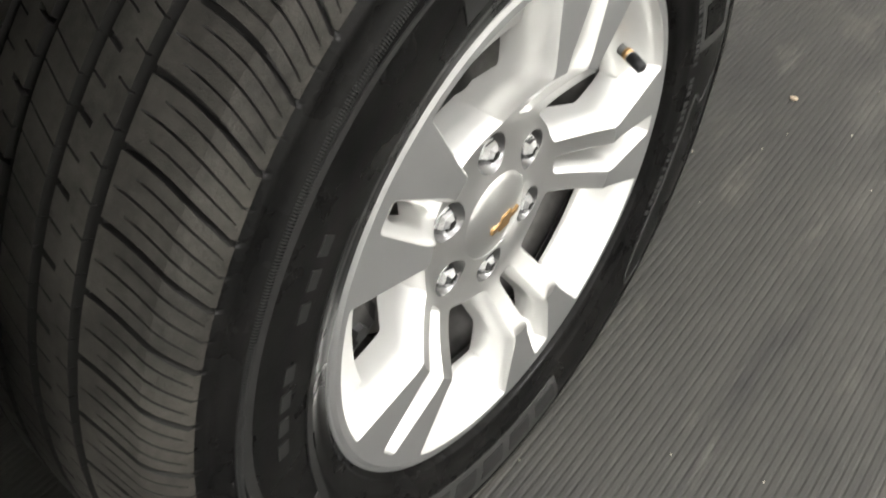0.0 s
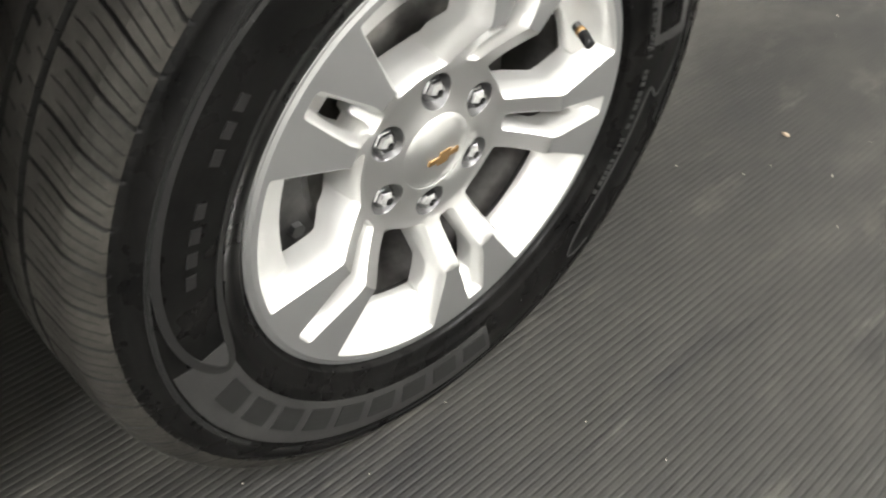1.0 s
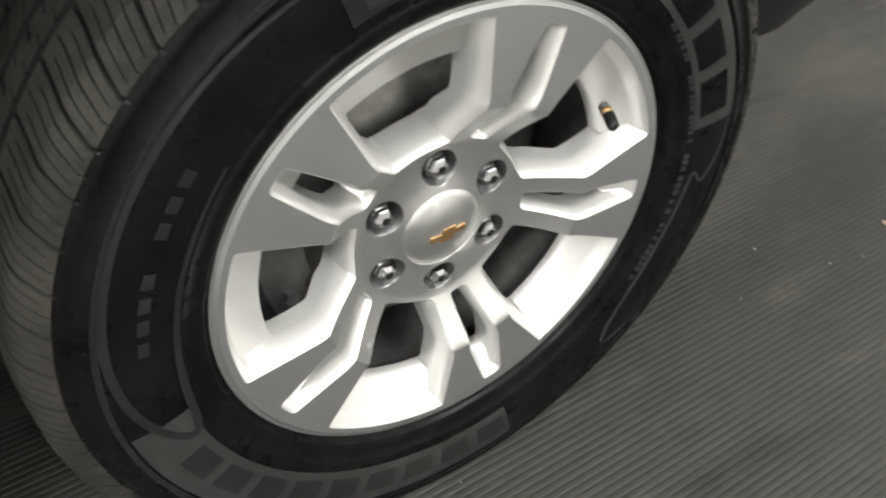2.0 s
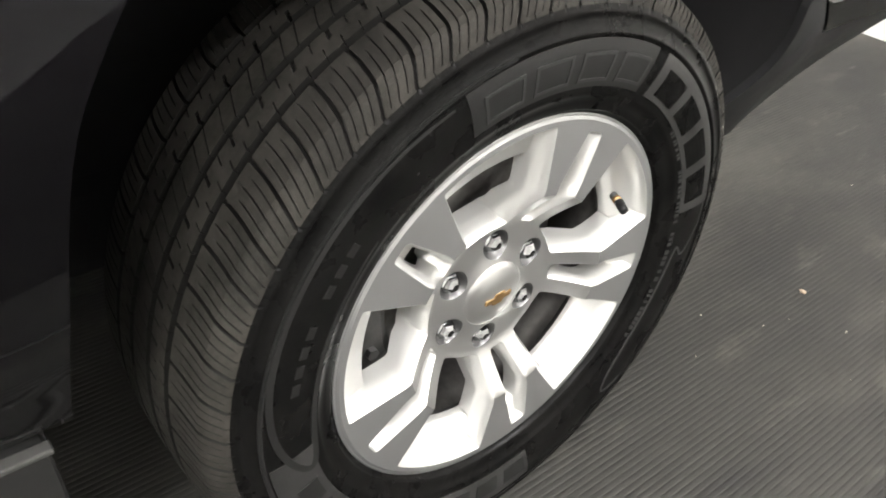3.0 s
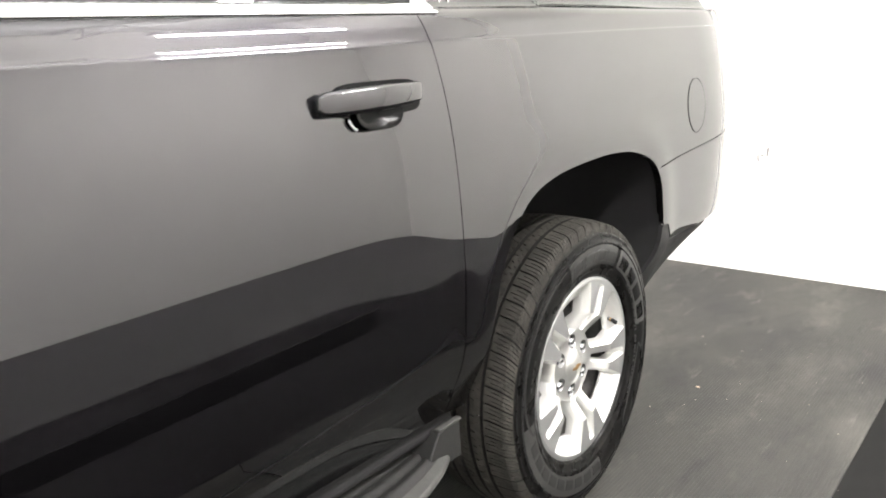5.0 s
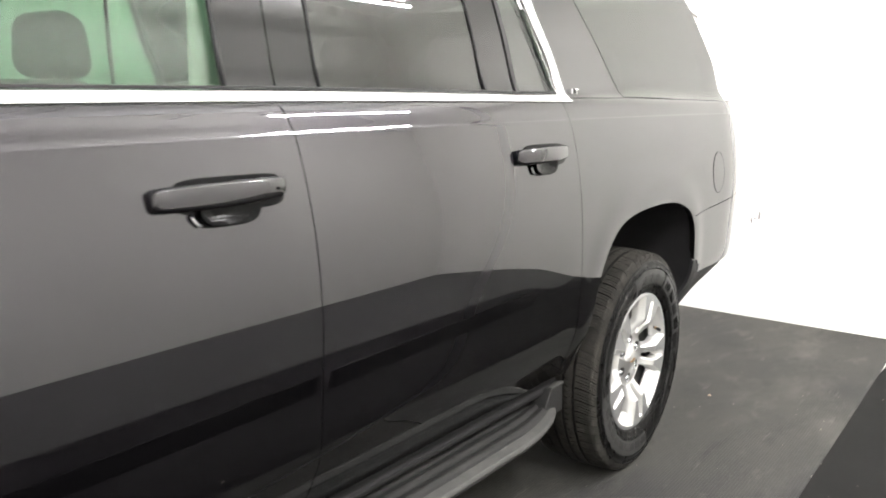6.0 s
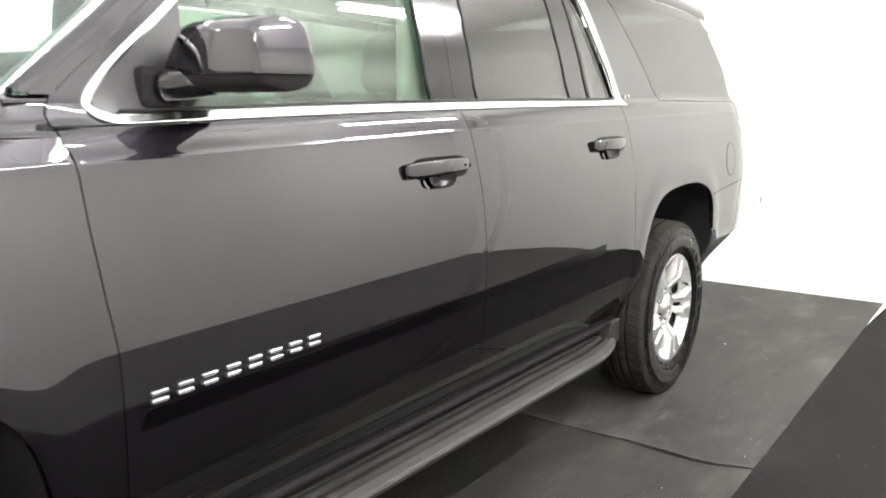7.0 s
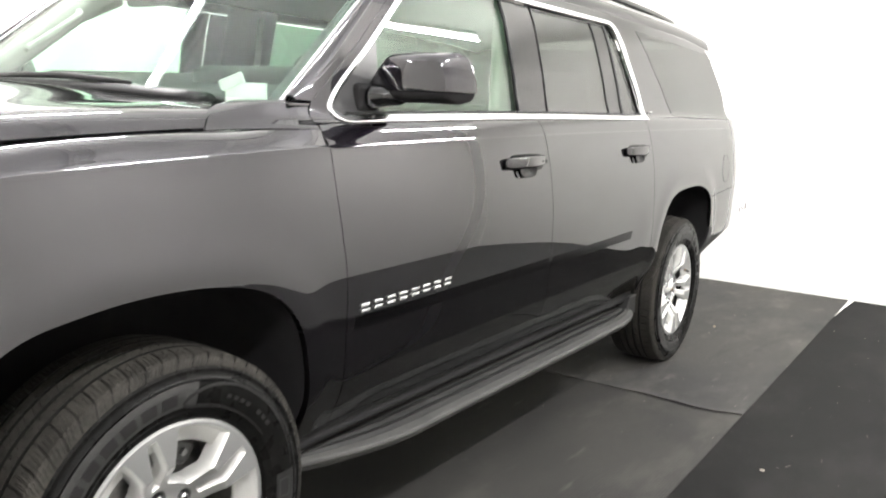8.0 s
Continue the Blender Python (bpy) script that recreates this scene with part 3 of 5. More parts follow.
# windows: outer line of the chrome, from the front foot round the top to the rear foot
DLO = smooth_path([(-2.723, 1.270), (-2.756, 1.281), (-2.770, 1.306), (-2.752, 1.340), (-2.697, 1.394), (-2.600, 1.470), (-2.500, 1.552), (-2.400, 1.632), (-2.310, 1.690), (-2.20, 1.718), (-2.05, 1.724), (-1.60, 1.726), (-0.95, 1.728), (-0.83, 1.727), (-0.775, 1.712), (-0.730, 1.655), (-0.655, 1.505), (-0.592, 1.395), (-0.558, 1.300)], 6)
QUARTER = rounded([(-0.175, 1.315), (0.868, 1.313), (0.800, 1.46), (0.600, 1.683), (-0.530, 1.712)], 0.030)
roof_edge = [(0.60, 1.712), (0.40, 1.730), (0.0, 1.745), (-0.6, 1.755), (-1.3, 1.758), (-1.9, 1.755), (-2.15, 1.750), (-2.32, 1.738)]
body_side = link("body_side", skin([(-0.554 + GAP, SILL)] + arch_rear[:-20] + [(0.377, 0.880), (0.55, 0.893), (0.97, 0.918), (1.02, 1.05), (1.03, 1.20), (1.01, 1.300), (0.895, 1.313), (0.826, 1.46), (0.640, 1.670)] + smooth_path(roof_edge, 4)
                     + [(-2.42, 1.675), (-2.528, 1.602), (-2.638, 1.510), (-2.774, 1.395), (-2.842, 1.338), (-2.850, 1.3215), (-2.818, 1.3205), (-2.832, 1.29), (-2.834, 1.266)] + DLO + shift(c_seam, GAP)[::-1],
                     side_x, [QUARTER], fill=flank_fill(-2.9, 1.05, 0.46, 1.78, 0.02), depth=0.02, step=0.014), PAINT, suv)

# front fender: flank, then the top in to the hood line
gap_z = spline([(-4.15, 1.120), (-3.60, 1.219), (-3.147, 1.246), (-2.84, 1.252)])
top_edge = [(y, float(crease_z(y)) + 0.004) for y in np.linspace(-2.823, -4.12, 32)]
front_fender = link("front_fender", skin(top_edge + [(-4.12, 0.80), (-3.76, 0.80)] + arch_front[::-1][6:] + shift(f_seam, -GAP), side_x, fill=flank_fill(-4.15, -2.75, 0.46, 1.24, 0.02), depth=0.02, step=0.014), PAINT, suv)


def fender_top(u, v):
    y = -4.12 + (1.296 - 0.011 * v) * u
    x0, z0 = side_x(y, crease_z(y) + 0.004), crease_z(y) + 0.004
    b = np.clip((y + 3.15) / 0.32, 0, 1)
    b = b * b * (3 - 2 * b)
    x1, z1 = -0.105 * (1 - b) + (side_x(-2.84, 1.252) - plan_x(-2.84)) * b + plan_x(y), gap_z(y)
    return x0 + (x1 - x0) * v, y, z0 + (z1 - z0) * ((1 - b) * (1 - (1 - v) ** 2) + b * v) * 0.999


def fender_crease(u, v):
    """The rounded edge between the fender's flank and its top."""
    y = -4.12 + 1.290 * u
    c = crease_z(y)
    x2, _, z2 = fender_top(u, 0.10 + 0 * v)
    (x0, z0), (x1, z1) = (side_x(y, c - 0.007), c - 0.007), (side_x(y, c + 0.003) + 0.0028, c + 0.0042)
    return (1 - v) ** 2 * x0 + 2 * v * (1 - v) * x1 + v * v * x2 + 0.0005, y, (1 - v) ** 2 * z0 + 2 * v * (1 - v) * z1 + v * v * z2 + 0.0004


link("fender_crease", sheet(fender_crease, np.linspace(0.002, 0.998, 60), np.linspace(0, 1, 14)), PAINT, front_fender)
link("fender_top", sheet(fender_top, np.linspace(0, 1, 44), np.linspace(0, 1, 10), 0.004), PAINT, front_fender)


link("hood_channel", sheet(lambda u, v: (-0.118 + 0.022 * v + plan_x(u), u, gap_z(u) - 0.005 + 0 * v), np.linspace(-4.10, -3.14, 40), np.linspace(0, 1, 3), flip=True), PAINT, front_fender)

# hood
hood_z = spline([(-1.0, 1.341), (-0.8, 1.334), (-0.586, 1.319), (-0.45, 1.311), (-0.30, 1.3055), (-0.22, 1.301), (-0.18, 1.2955), (-0.155, 1.287), (-0.135, 1.274), (-0.108, 1.249)])
nose_drop = spline([(-4.35, -0.34), (-4.2, -0.18), (-4.05, -0.105), (-3.6, -0.028), (-3.1, 0.0)])


def hood_point(u, v):
    x = -0.108 - 0.892 * np.abs(v) ** 1.7
    back = -3.150 + 0.212 * np.clip((-0.108 - x) / 0.19, 0, 1) - 0.10 * np.clip((-0.30 - x) / 0.7, 0, 1) ** 2
    y = -4.25 + (back + 4.25) * u
    return x + plan_x(y) * (1 - v) ** 2, y, hood_z(x) + nose_drop(y)


hood = link("hood", sheet(hood_point, np.linspace(0, 1, 50), np.linspace(0, 1, 48), 0.012), PAINT, suv)

def cowl_side(u, v):
    """The fender's upper rear panel: in one sweep with the hood in front, with the door's flank behind."""
    v, u = np.clip(v, 0, 1.0), np.clip(u, 0, 1.02)
    x = -0.108 - 0.172 * v
    y0 = -3.146 + 0.212 * np.clip((-0.108 - x) / 0.19, 0, 1)
    zf = 1.252 + 0.069 * (1 - (1 - np.minimum(v / 0.62, 1)) ** 1.8)
    y = y0 + (-2.8362 + 0.015 * np.clip((zf - 1.288) / 0.032, 0, 1) - y0) * u
    xf = side_x(-2.84, zf) - 0.075 * (np.maximum(v - 0.40, 0) / 0.60) ** 1.5
    b = np.clip((y + 3.15) / 0.32, 0, 1)
    b = b * b * (3 - 2 * b)
    return (x + plan_x(y)) * (1 - b) + xf * b, y, (hood_z(x) + nose_drop(y)) * (1 - b) + zf * b


link("hood_ledge", sheet(lambda u, v: tuple(c - d for c, d in zip(cowl_side(0.004 + 0 * u, v), (0.004, 0.022 * u - 0.004, 0.007))), np.linspace(0, 1, 3), np.linspace(0.0, 0.998, 20), 0.0), PAINT, front_fender)
link("pillar_base", sheet(lambda u, v: (side_x(-2.834, 1.255 + 0.064 * v) - 0.004 - 0.11 * u, -2.829 + 0 * u, 1.250 + 0.0685 * v), np.linspace(0, 1, 6), np.linspace(0, 1, 8), 0.0), PAINT, front_fender)
part("cowl_corner", box_bm(-0.225, -2.895, 1.304, -0.100, -2.800, 1.3145, 0.003), PAINT, front_fender)
link("fender_rear", sheet(cowl_side, np.linspace(0.001, 1, 24), np.linspace(0.002, 0.998, 20), 0.0), PAINT, front_fender)

# roof, from the rail to the crown
crown = spline([(-2.35, 1.805), (-2.15, 1.838), (-1.9, 1.862), (-1.2, 1.885), (-0.2, 1.882), (0.5, 1.862), (0.95, 1.825)])
rail_z = spline([(-2.35, 1.733), (-2.15, 1.750), (-1.9, 1.755), (-1.3, 1.758), (-0.6, 1.755), (0.0, 1.745), (0.40, 1.730), (0.60, 1.712), (0.95, 1.66)])


def roof_point(u, v):
    a = v * math.pi / 2
    x0 = side_x(u, rail_z(u)) - 0.001
    return CX + (x0 - CX) * np.abs(np.cos(a)) ** 0.55, u, rail_z(u) + (crown(u) - rail_z(u)) * np.abs(np.sin(a)) ** 0.75


roof = link("roof", sheet(roof_point, np.linspace(-2.32, 0.67, 60), np.concatenate([[0.0008, 0.003, 0.007, 0.013], np.linspace(0.022, 1, 26)])), PAINT, suv)

# rear end, corner to centre
REAR = smooth_path([(-0.034, 0.98), (-0.050, 1.05), (-0.085, 1.135), (-0.150, 1.212), (-0.26, 1.26), (-0.40, 1.295), (-0.65, 1.315), (-1.0, 1.325)], 6)
rear_u = spline([(i, p[0]) for i, p in enumerate(REAR)])
rear_v = spline([(i, p[1]) for i, p in enumerate(REAR)])


def tail_point(u, v):
    lean = np.clip(v - 1.30, 0, 1)
    d = v - 1.262
    tuck = np.where(d > 0, high_x(np.maximum(d, 0)), low_x(np.minimum(d, 0)))
    share = np.clip(1 - u / 30, 0, 1)
    y = rear_v(u) - 0.95 * lean ** 1.15 * (0.35 + 0.65 * share) - 0.05 * lean
    out = np.where(v > 1.3, plan_x(np.clip(y, 0.3, 0.98)) - plan_x(0.98), 0.0)
    return rear_u(u) + (tuck + out) * share, y, v


tailgate = link("tailgate", sheet(tail_point, np.linspace(0, len(REAR) - 1, 44), np.linspace(0.92, 1.315, 22), 0.015), PAINT, suv)
upper_edge = spline([(1.30, 0.897), (1.313, 0.893), (1.46, 0.824), (1.60, 0.703), (1.72, 0.585)])
REAR_TURN = smooth_path([(0.0, 0.0), (-0.010, 0.022), (-0.035, 0.050), (-0.085, 0.078), (-0.20, 0.115), (-0.45, 0.155), (-0.83, 0.175)], 6)
turn_x, turn_y = spline([(i, p[0]) for i, p in enumerate(REAR_TURN)]), spline([(i, p[1]) for i, p in enumerate(REAR_TURN)])


def upper_tail(u, v):
    """Above the belt the rear turns in tightly behind the quarter glass."""
    y = upper_edge(v)
    x = side_x(y, v) - 0.001
    last = len(REAR_TURN) - 1
    return x + turn_x(u) / -turn_x(last) * (x - CX), y + turn_y(u), v + 0 * u


def tail_shelf(u, v):
    a, b = tail_point(u * (len(REAR) - 1), 1.3145 + 0 * u), upper_tail(u * (len(REAR_TURN) - 1), 1.3145 + 0 * u)
    return tuple(p + (q - p) * v for p, q in zip(a, b))


link("rear_pillar", sheet(upper_tail, np.linspace(0, 18, 24), np.linspace(1.3135, 1.72, 16), 0.0), PAINT, suv)
link("rear_window", sheet(upper_tail, np.linspace(18.2, len(REAR_TURN) - 1, 24), np.linspace(1.32, 1.72, 14), 0.005), DARK, suv)
link("tail_shelf", sheet(tail_shelf, np.linspace(0, 1, 24), np.linspace(0, 1, 6), 0.0), PAINT, suv)

BUMP_SIDE = [(0.377, 0.877), (0.55, 0.890), (0.97, 0.914), (1.04, 0.918), (1.06, 0.78), (1.02, 0.645), (0.82, 0.636), (0.705, 0.636), (0.518, 0.639), (0.472, 0.694), (0.4335, 0.700)]
rear_bumper = link("rear_bumper", skin(BUMP_SIDE + [q for q in arch_rear[::-1] if 0.705 < q[1] < 0.872 and q[0] > 0.2], side_x, depth=0.015, step=0.016), PAINT, suv)


def bumper_wrap(u, v):
    share = np.clip(1 - u / 26, 0, 1)
    return rear_u(u) + low_x(v - 1.262) * share, rear_v(u) + 0.018 - 0.45 * np.maximum(0.82 - v, 0) ** 1.3, v


link("bumper_corner", sheet(bumper_wrap, np.linspace(0, len(REAR) - 1, 44), np.linspace(0.640, 0.917, 18), 0.012), PAINT, rear_bumper)
VALANCE = [(0.4335, 0.697), (0.470, 0.691), (0.516, 0.634), (0.705, 0.631), (0.82, 0.631), (0.90, 0.615), (0.955, 0.585), (0.950, 0.548), (0.913, 0.512), (0.80, 0.482), (0.60, 0.455), (0.40, 0.452), (0.36, 0.505)]
link("valance", skin(VALANCE + [q for q in arch_rear[::-1] if 0.51 < q[1] < 0.69 and q[0] > 0.2], lambda y, z: side_x(y, z) - 0.45 * np.maximum(0.64 - z, 0) * np.clip((y - 0.5) / 0.4, 0, 1), depth=0.012, step=0.016, offset=-0.002), PLASTIC, rear_bumper)

# fuel flap: a round lid in the quarter panel, drawn by its groove
fuel = [(0.662 + 0.070 * math.cos(a), 1.028 + 0.080 * math.sin(a)) for a in np.linspace(0, 2 * math.pi, 40, endpoint=False)]
link("fuel_flap", skin(fuel, side_x, depth=0.006, step=0.012, offset=0.0012), PAINT, body_side)
bm = tube_bm([(float(side_x(y, z)) + 0.0008, y, z) for y, z in [(0.662 + 0.0725 * math.cos(a), 1.028 + 0.0825 * math.sin(a)) for a in np.linspace(0, 2 * math.pi, 48, endpoint=False)]], 0.0007, 6, closed=True)
part("flap_groove", bm, GLOSS_BLACK, body_side)

# chrome round the side windows
ring = DLO + [(y, float(belt_z(y)) + 0.0005) for y in np.linspace(-0.566, -2.695, 60)]
inner = []
pts = np.array(ring)
for i in range(len(pts)):
    d = pts[(i + 1) % len(pts)] - pts[i - 1]
    d /= np.linalg.norm(d)
    wide = 0.021 + 0.022 * float(np.clip((pts[i][0] + 0.86) / 0.1, 0, 1)) * float(np.clip((pts[i][1] - 1.31) / 0.02, 0, 1)) - 0.004 * float(np.clip((-2.3 - pts[i][0]) / 0.1, 0, 1)) * float(np.clip((pts[i][1] - 1.28) / 0.02, 0, 1))
    inner.append(pts[i] + np.array([d[1], -d[0]]) * wide)


def trim_ring(outer, inner, lift, mat, name, parent):
    """A bowed strip between two closed lines on the flank."""
    rows = [(0.0, -0.006), (0.08, lift * 0.75), (0.3, lift), (0.7, lift), (0.92, lift * 0.75), (1.0, -0.010)]
    o, n = np.array(outer), np.array(inner)
    verts, k = [], len(o)
    for t, up in rows:
        p = o + (n - o) * t
        verts.append(np.column_stack([side_x(p[:, 0], p[:, 1]) + up, p]))
    c = len(rows)
    faces = [(r * k + i, r * k + (i + 1) % k, (r + 1) * k + (i + 1) % k, (r + 1) * k + i) for r in range(c - 1) for i in range(k)]
    bm = bmesh.new()
    me = raw(np.vstack(verts), faces)
    bm.from_mesh(me)
    bpy.data.meshes.remove(me)
    return part(name, bm, mat, parent, smooth=True)


trim_ring(ring, inner, 0.006, CHROME, "window_trim", suv)


# glass and black pillars inside the chrome
def lean_at(z, foot, top):
    return foot + (top - foot) * (z - 1.305) / 0.40


def clip_half(poly, line, keep_right):
    """Cut a closed outline along a leaning line; keeps what lies behind or ahead of it."""
    side = lambda q: (q[0] - lean_at(q[1], *line)) * (1 if keep_right else -1)
    out = []
    for i, q in enumerate(poly):
        p = poly[i - 1]
        a, b = side(p), side(q)
        if (a > 0) != (b > 0):
            t = a / (a - b)
            out.append((p[0] + (q[0] - p[0]) * t, p[1] + (q[1] - p[1]) * t))
        if b > 0:
            out.append((q[0], q[1]))
    return out


def dlo_cut(left, right):
    """The part of the window band between two leaning lines given by foot and top."""
    out = clip_half(clip_half([tuple(q) for q in inner], left, True), right, False)
    return [q for i, q in enumerate(out) if math.hypot(q[0] - out[i - 1][0], q[1] - out[i - 1][1]) > 0.003]


def band(name, left, right, mat, offset, parent, depth=0.005, label=""):
    return link(name, skin(dlo_cut(left, right), side_x, depth=depth, offset=offset, step=0.03), mat, parent, label)


B0, BM, B1, D0, D1 = (-1.775, -1.792), (-1.655, -1.668), (-1.543, -1.560), (-0.957, -1.022), (-0.812, -0.890)
band("front_door_glass", (-2.552, -2.497), B0, CLEAR, -0.016, front_door, label="clear greenish door glass")
band("sail_panel", (-3.2, -3.2), (-2.556, -2.501), SAIL, -0.010, front_door)
band("pillar_cover", B0, (BM[0] - 0.003, BM[1] - 0.003), GLOSS_BLACK, -0.008, front_door)
band("pillar_cover", (BM[0] + 0.003, BM[1] + 0.003), B1, GLOSS_BLACK, -0.011, rear_door)
band("rear_door_glass", B1, D0, DARK, -0.016, rear_door, label="dark privacy glass")
band("division_cover", (D0[0] + 0.003, D0[1] + 0.003), D1, GLOSS_BLACK, -0.0145, rear_door)
band("division_bar", D1, (D1[0] + 0.018, D1[1] + 0.018), PLASTIC, -0.011, rear_door)
band("rear_door_light", (D1[0] + 0.018, D1[1] + 0.018), (0.5, 0.5), DARK, -0.016, rear_door, label="dark privacy glass")
link("quarter_glass", skin(rounded([(-0.175, 1.315), (0.889, 1.313), (0.819, 1.46), (0.628, 1.680), (-0.530, 1.712)], 0.020), side_x, depth=0.003, offset=0.0012, step=0.03), DARK, body_side, "dark privacy glass")
seal = [(float(side_x(y, z)) - 0.001, y, z) for y, z in rounded([(0.60, 1.683), (-0.530, 1.712), (-0.175, 1.315), (0.868, 1.313), (0.868, 1.3129)], 0.030)[:-2]]
seal = [q for q in seal if q[1] < 0.86]
part("glass_seal", tube_bm(seal, 0.0022, 6), GLOSS_BLACK, body_side, smooth=True)
for line, up, thick in ((B0, -0.006, 0.005), (B1, -0.0095, 0.0025), (D0, -0.0145, 0.003)):
    seg = [(float(side_x(lean_at(z, *line), z)) + up, lean_at(z, *line), z) for z in np.linspace(1.315, 1.70, 8)]
    part("glass_run", tube_bm(seg, thick, 6), PLASTIC, front_door if line == B0 else rear_door, smooth=True)
sealrow = [(float(side_x(y, z)) - 0.006, y, z) for y, z in belt_path(-2.70, -0.60, 40, 0.025)]
part("belt_seal", tube_bm(sealrow, 0.003, 6), PLASTIC, suv, smooth=True)


# ---- wheels ----
def tyre_mesh():
    """Tread and sidewalls as one ring about the x axis. Rows follow the tread's slanted grooves, which are cut in depth."""
    pitches, e = 60, 0.0035
    grooves = [(0.0, 0.050), (0.25, 0.016), (0.333, 0.016), (0.5, 0.018), (0.667, 0.016), (0.75, 0.016)]
    rows = sorted(set(round((c + s * h + t * e) % 1.0, 5) for c, h in grooves for s in (-1, 1) for t in (-1, 1)) | {0.12, 0.17, 0.42, 0.58, 0.83, 0.9})
    per = len(rows)
    n = pitches * per
    phase = np.tile(np.array(rows), pitches)
    s = np.repeat(np.arange(pitches), per) + phase
    out = [(0.104, 0.2345), (0.108, 0.240), (0.1135, 0.2465), (0.1155, 0.252), (0.1195, 0.2525), (0.1215, 0.2545), (0.123, 0.262), (0.1268, 0.271), (0.1283, 0.2725), (0.1290, 0.2755), (0.1322, 0.290), (0.1344, 0.305), (0.1352, 0.318), (0.1344, 0.331),
           (0.1335, 0.3375), (0.1350, 0.3385), (0.1348, 0.3415), (0.1330, 0.3425), (0.1312, 0.350), (0.1292, 0.3565), (0.1300, 0.3580), (0.1285, 0.3615), (0.1262, 0.366)]
    shoulder = [(0.1250, 0.3695), (0.1235, 0.373), (0.1218, 0.3765), (0.1200, 0.3797), (0.1178, 0.383), (0.1152, 0.3858), (0.112, 0.388)]
    lat = [0.109, 0.106, 0.103, 0.100, 0.0975, 0.0970, 0.094, 0.0935, 0.088, 0.082, 0.076, 0.070, 0.0640, 0.0635, 0.0615, 0.0610, 0.0530, 0.0525, 0.048, 0.0425, 0.0420, 0.0365, 0.036, 0.030, 0.0240, 0.0235, 0.0150, 0.0145,
           0.010, 0.003, -0.003, -0.010, -0.0145, -0.0150, -0.0235, -0.0240, -0.030, -0.036, -0.0365, -0.042, -0.0425, -0.048, -0.0525, -0.0530, -0.0610, -0.0615, -0.070, -0.082, -0.094, -0.102, -0.108]
    tread = [(w, 0.397 - 0.0075 * (abs(w) / 0.11) ** 2.4) for w in lat]
    prof = np.array(out + shoulder + tread + [(-w, r) for w, r in shoulder[::-1]] + [(-w, r) for w, r in out[::-3]])
    w, r0 = prof[:, 0], prof[:, 1]
    A = np.abs(w)
    t = np.clip((A - 0.059 + np.maximum(0.3895 - r0, 0) * (A > 0.108)) / 0.05, 0, 1.8)
    sweep = np.where(A > 0.057, 0.04 * t + 0.17 * t * t, np.where(A > 0.019, (A - 0.037) * 9.0, A * 12.0)) * np.where(w >= 0, 1, -1)
    sweep = np.where(r0 > 0.3665, sweep, sweep[np.argmax(r0 > 0.3665)] * np.where(w >= 0, 1, -1))
    ph, AA = np.meshgrid(phase, A, indexing="ij")
    live = np.broadcast_to(r0 > 0.3665, AA.shape)
    depth = np.zeros_like(AA)

    def cut(lo, hi, which, deep):
        c, h = which
        f = np.abs((ph - c + 0.5) % 1.0 - 0.5)
        on = (AA >= lo) & (AA <= hi) & (f < h) & live
        depth[on] = np.maximum(depth[on], deep)

    for lo, hi in ((0.0528, 0.0612), (0.0148, 0.0237)):
        depth[(AA > lo) & (AA < hi) & live] = 0.0095
    cut(0.0610, 0.1265, grooves[0], 0.0080)
    cut(0.0700, 0.1265, grooves[3], 0.0040)
    for g in (1, 5):
        cut(0.0820, 0.1240, grooves[g], 0.0030)
    cut(0.0237, 0.0362, grooves[0], 0.0045)
    cut(0.0237, 0.0362, grooves[3], 0.0030)
    cut(0.0422, 0.0528, grooves[1], 0.0040)
    cut(0.0422, 0.0528, grooves[5], 0.0040)
    cut(0.0, 0.0148, grooves[2], 0.0030)
    cut(0.0, 0.0148, grooves[5], 0.0030)
    r = r0[None, :] - depth * np.clip((r0 - 0.3655) / 0.006, 0, 1)[None, :]
    a = 2 * math.pi * (s[:, None] + sweep[None, :]) / pitches
    v = np.stack([np.broadcast_to(w, r.shape), np.cos(a) * r, np.sin(a) * r], -1)
    k = len(w)
    idx = np.arange(n * k).reshape(n, k)
    nx = np.roll(idx, -1, 0)
    q = np.stack([idx[:, :-1], idx[:, 1:], nx[:, 1:], nx[:, :-1]], -1).reshape(-1, 4)
    me = bpy.data.meshes.new("tyre")
    me.vertices.add(n * k)
    me.vertices.foreach_set("co", v.reshape(-1))
    me.loops.add(q.size)
    me.loops.foreach_set("vertex_index", q.reshape(-1).astype(np.int32))
    me.polygons.add(len(q))
    me.polygons.foreach_set("loop_start", np.arange(0, q.size, 4, dtype=np.int32))
    me.update(calc_edges=True)
    col = np.tile(np.arange(k - 1), n)
    wall = (r0[:-1] < 0.3664) & (r0[1:] < 0.367)
    flat = wall[col]
    me.polygons.foreach_set("use_smooth", flat)
    # dust lies on the blocks; darker rubber puts the shade into the grooves
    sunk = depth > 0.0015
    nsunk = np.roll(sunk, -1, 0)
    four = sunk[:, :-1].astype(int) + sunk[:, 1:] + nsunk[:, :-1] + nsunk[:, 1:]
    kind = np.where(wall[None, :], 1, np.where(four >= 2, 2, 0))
    me.materials.append(TREAD), me.materials.append(WALLRUBBER), me.materials.append(GROOVESHADE)
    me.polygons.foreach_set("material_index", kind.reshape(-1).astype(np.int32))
    me.update()
    return me


SPOKE0 = 66.5


def polar(r, deg):
    return (r * math.cos(math.radians(deg)), r * math.sin(math.radians(deg)))


def turned(points, deg):
    c, s = math.cos(math.radians(deg)), math.sin(math.radians(deg))
    return [(c * u - s * v, s * u + c * v) for u, v in points]


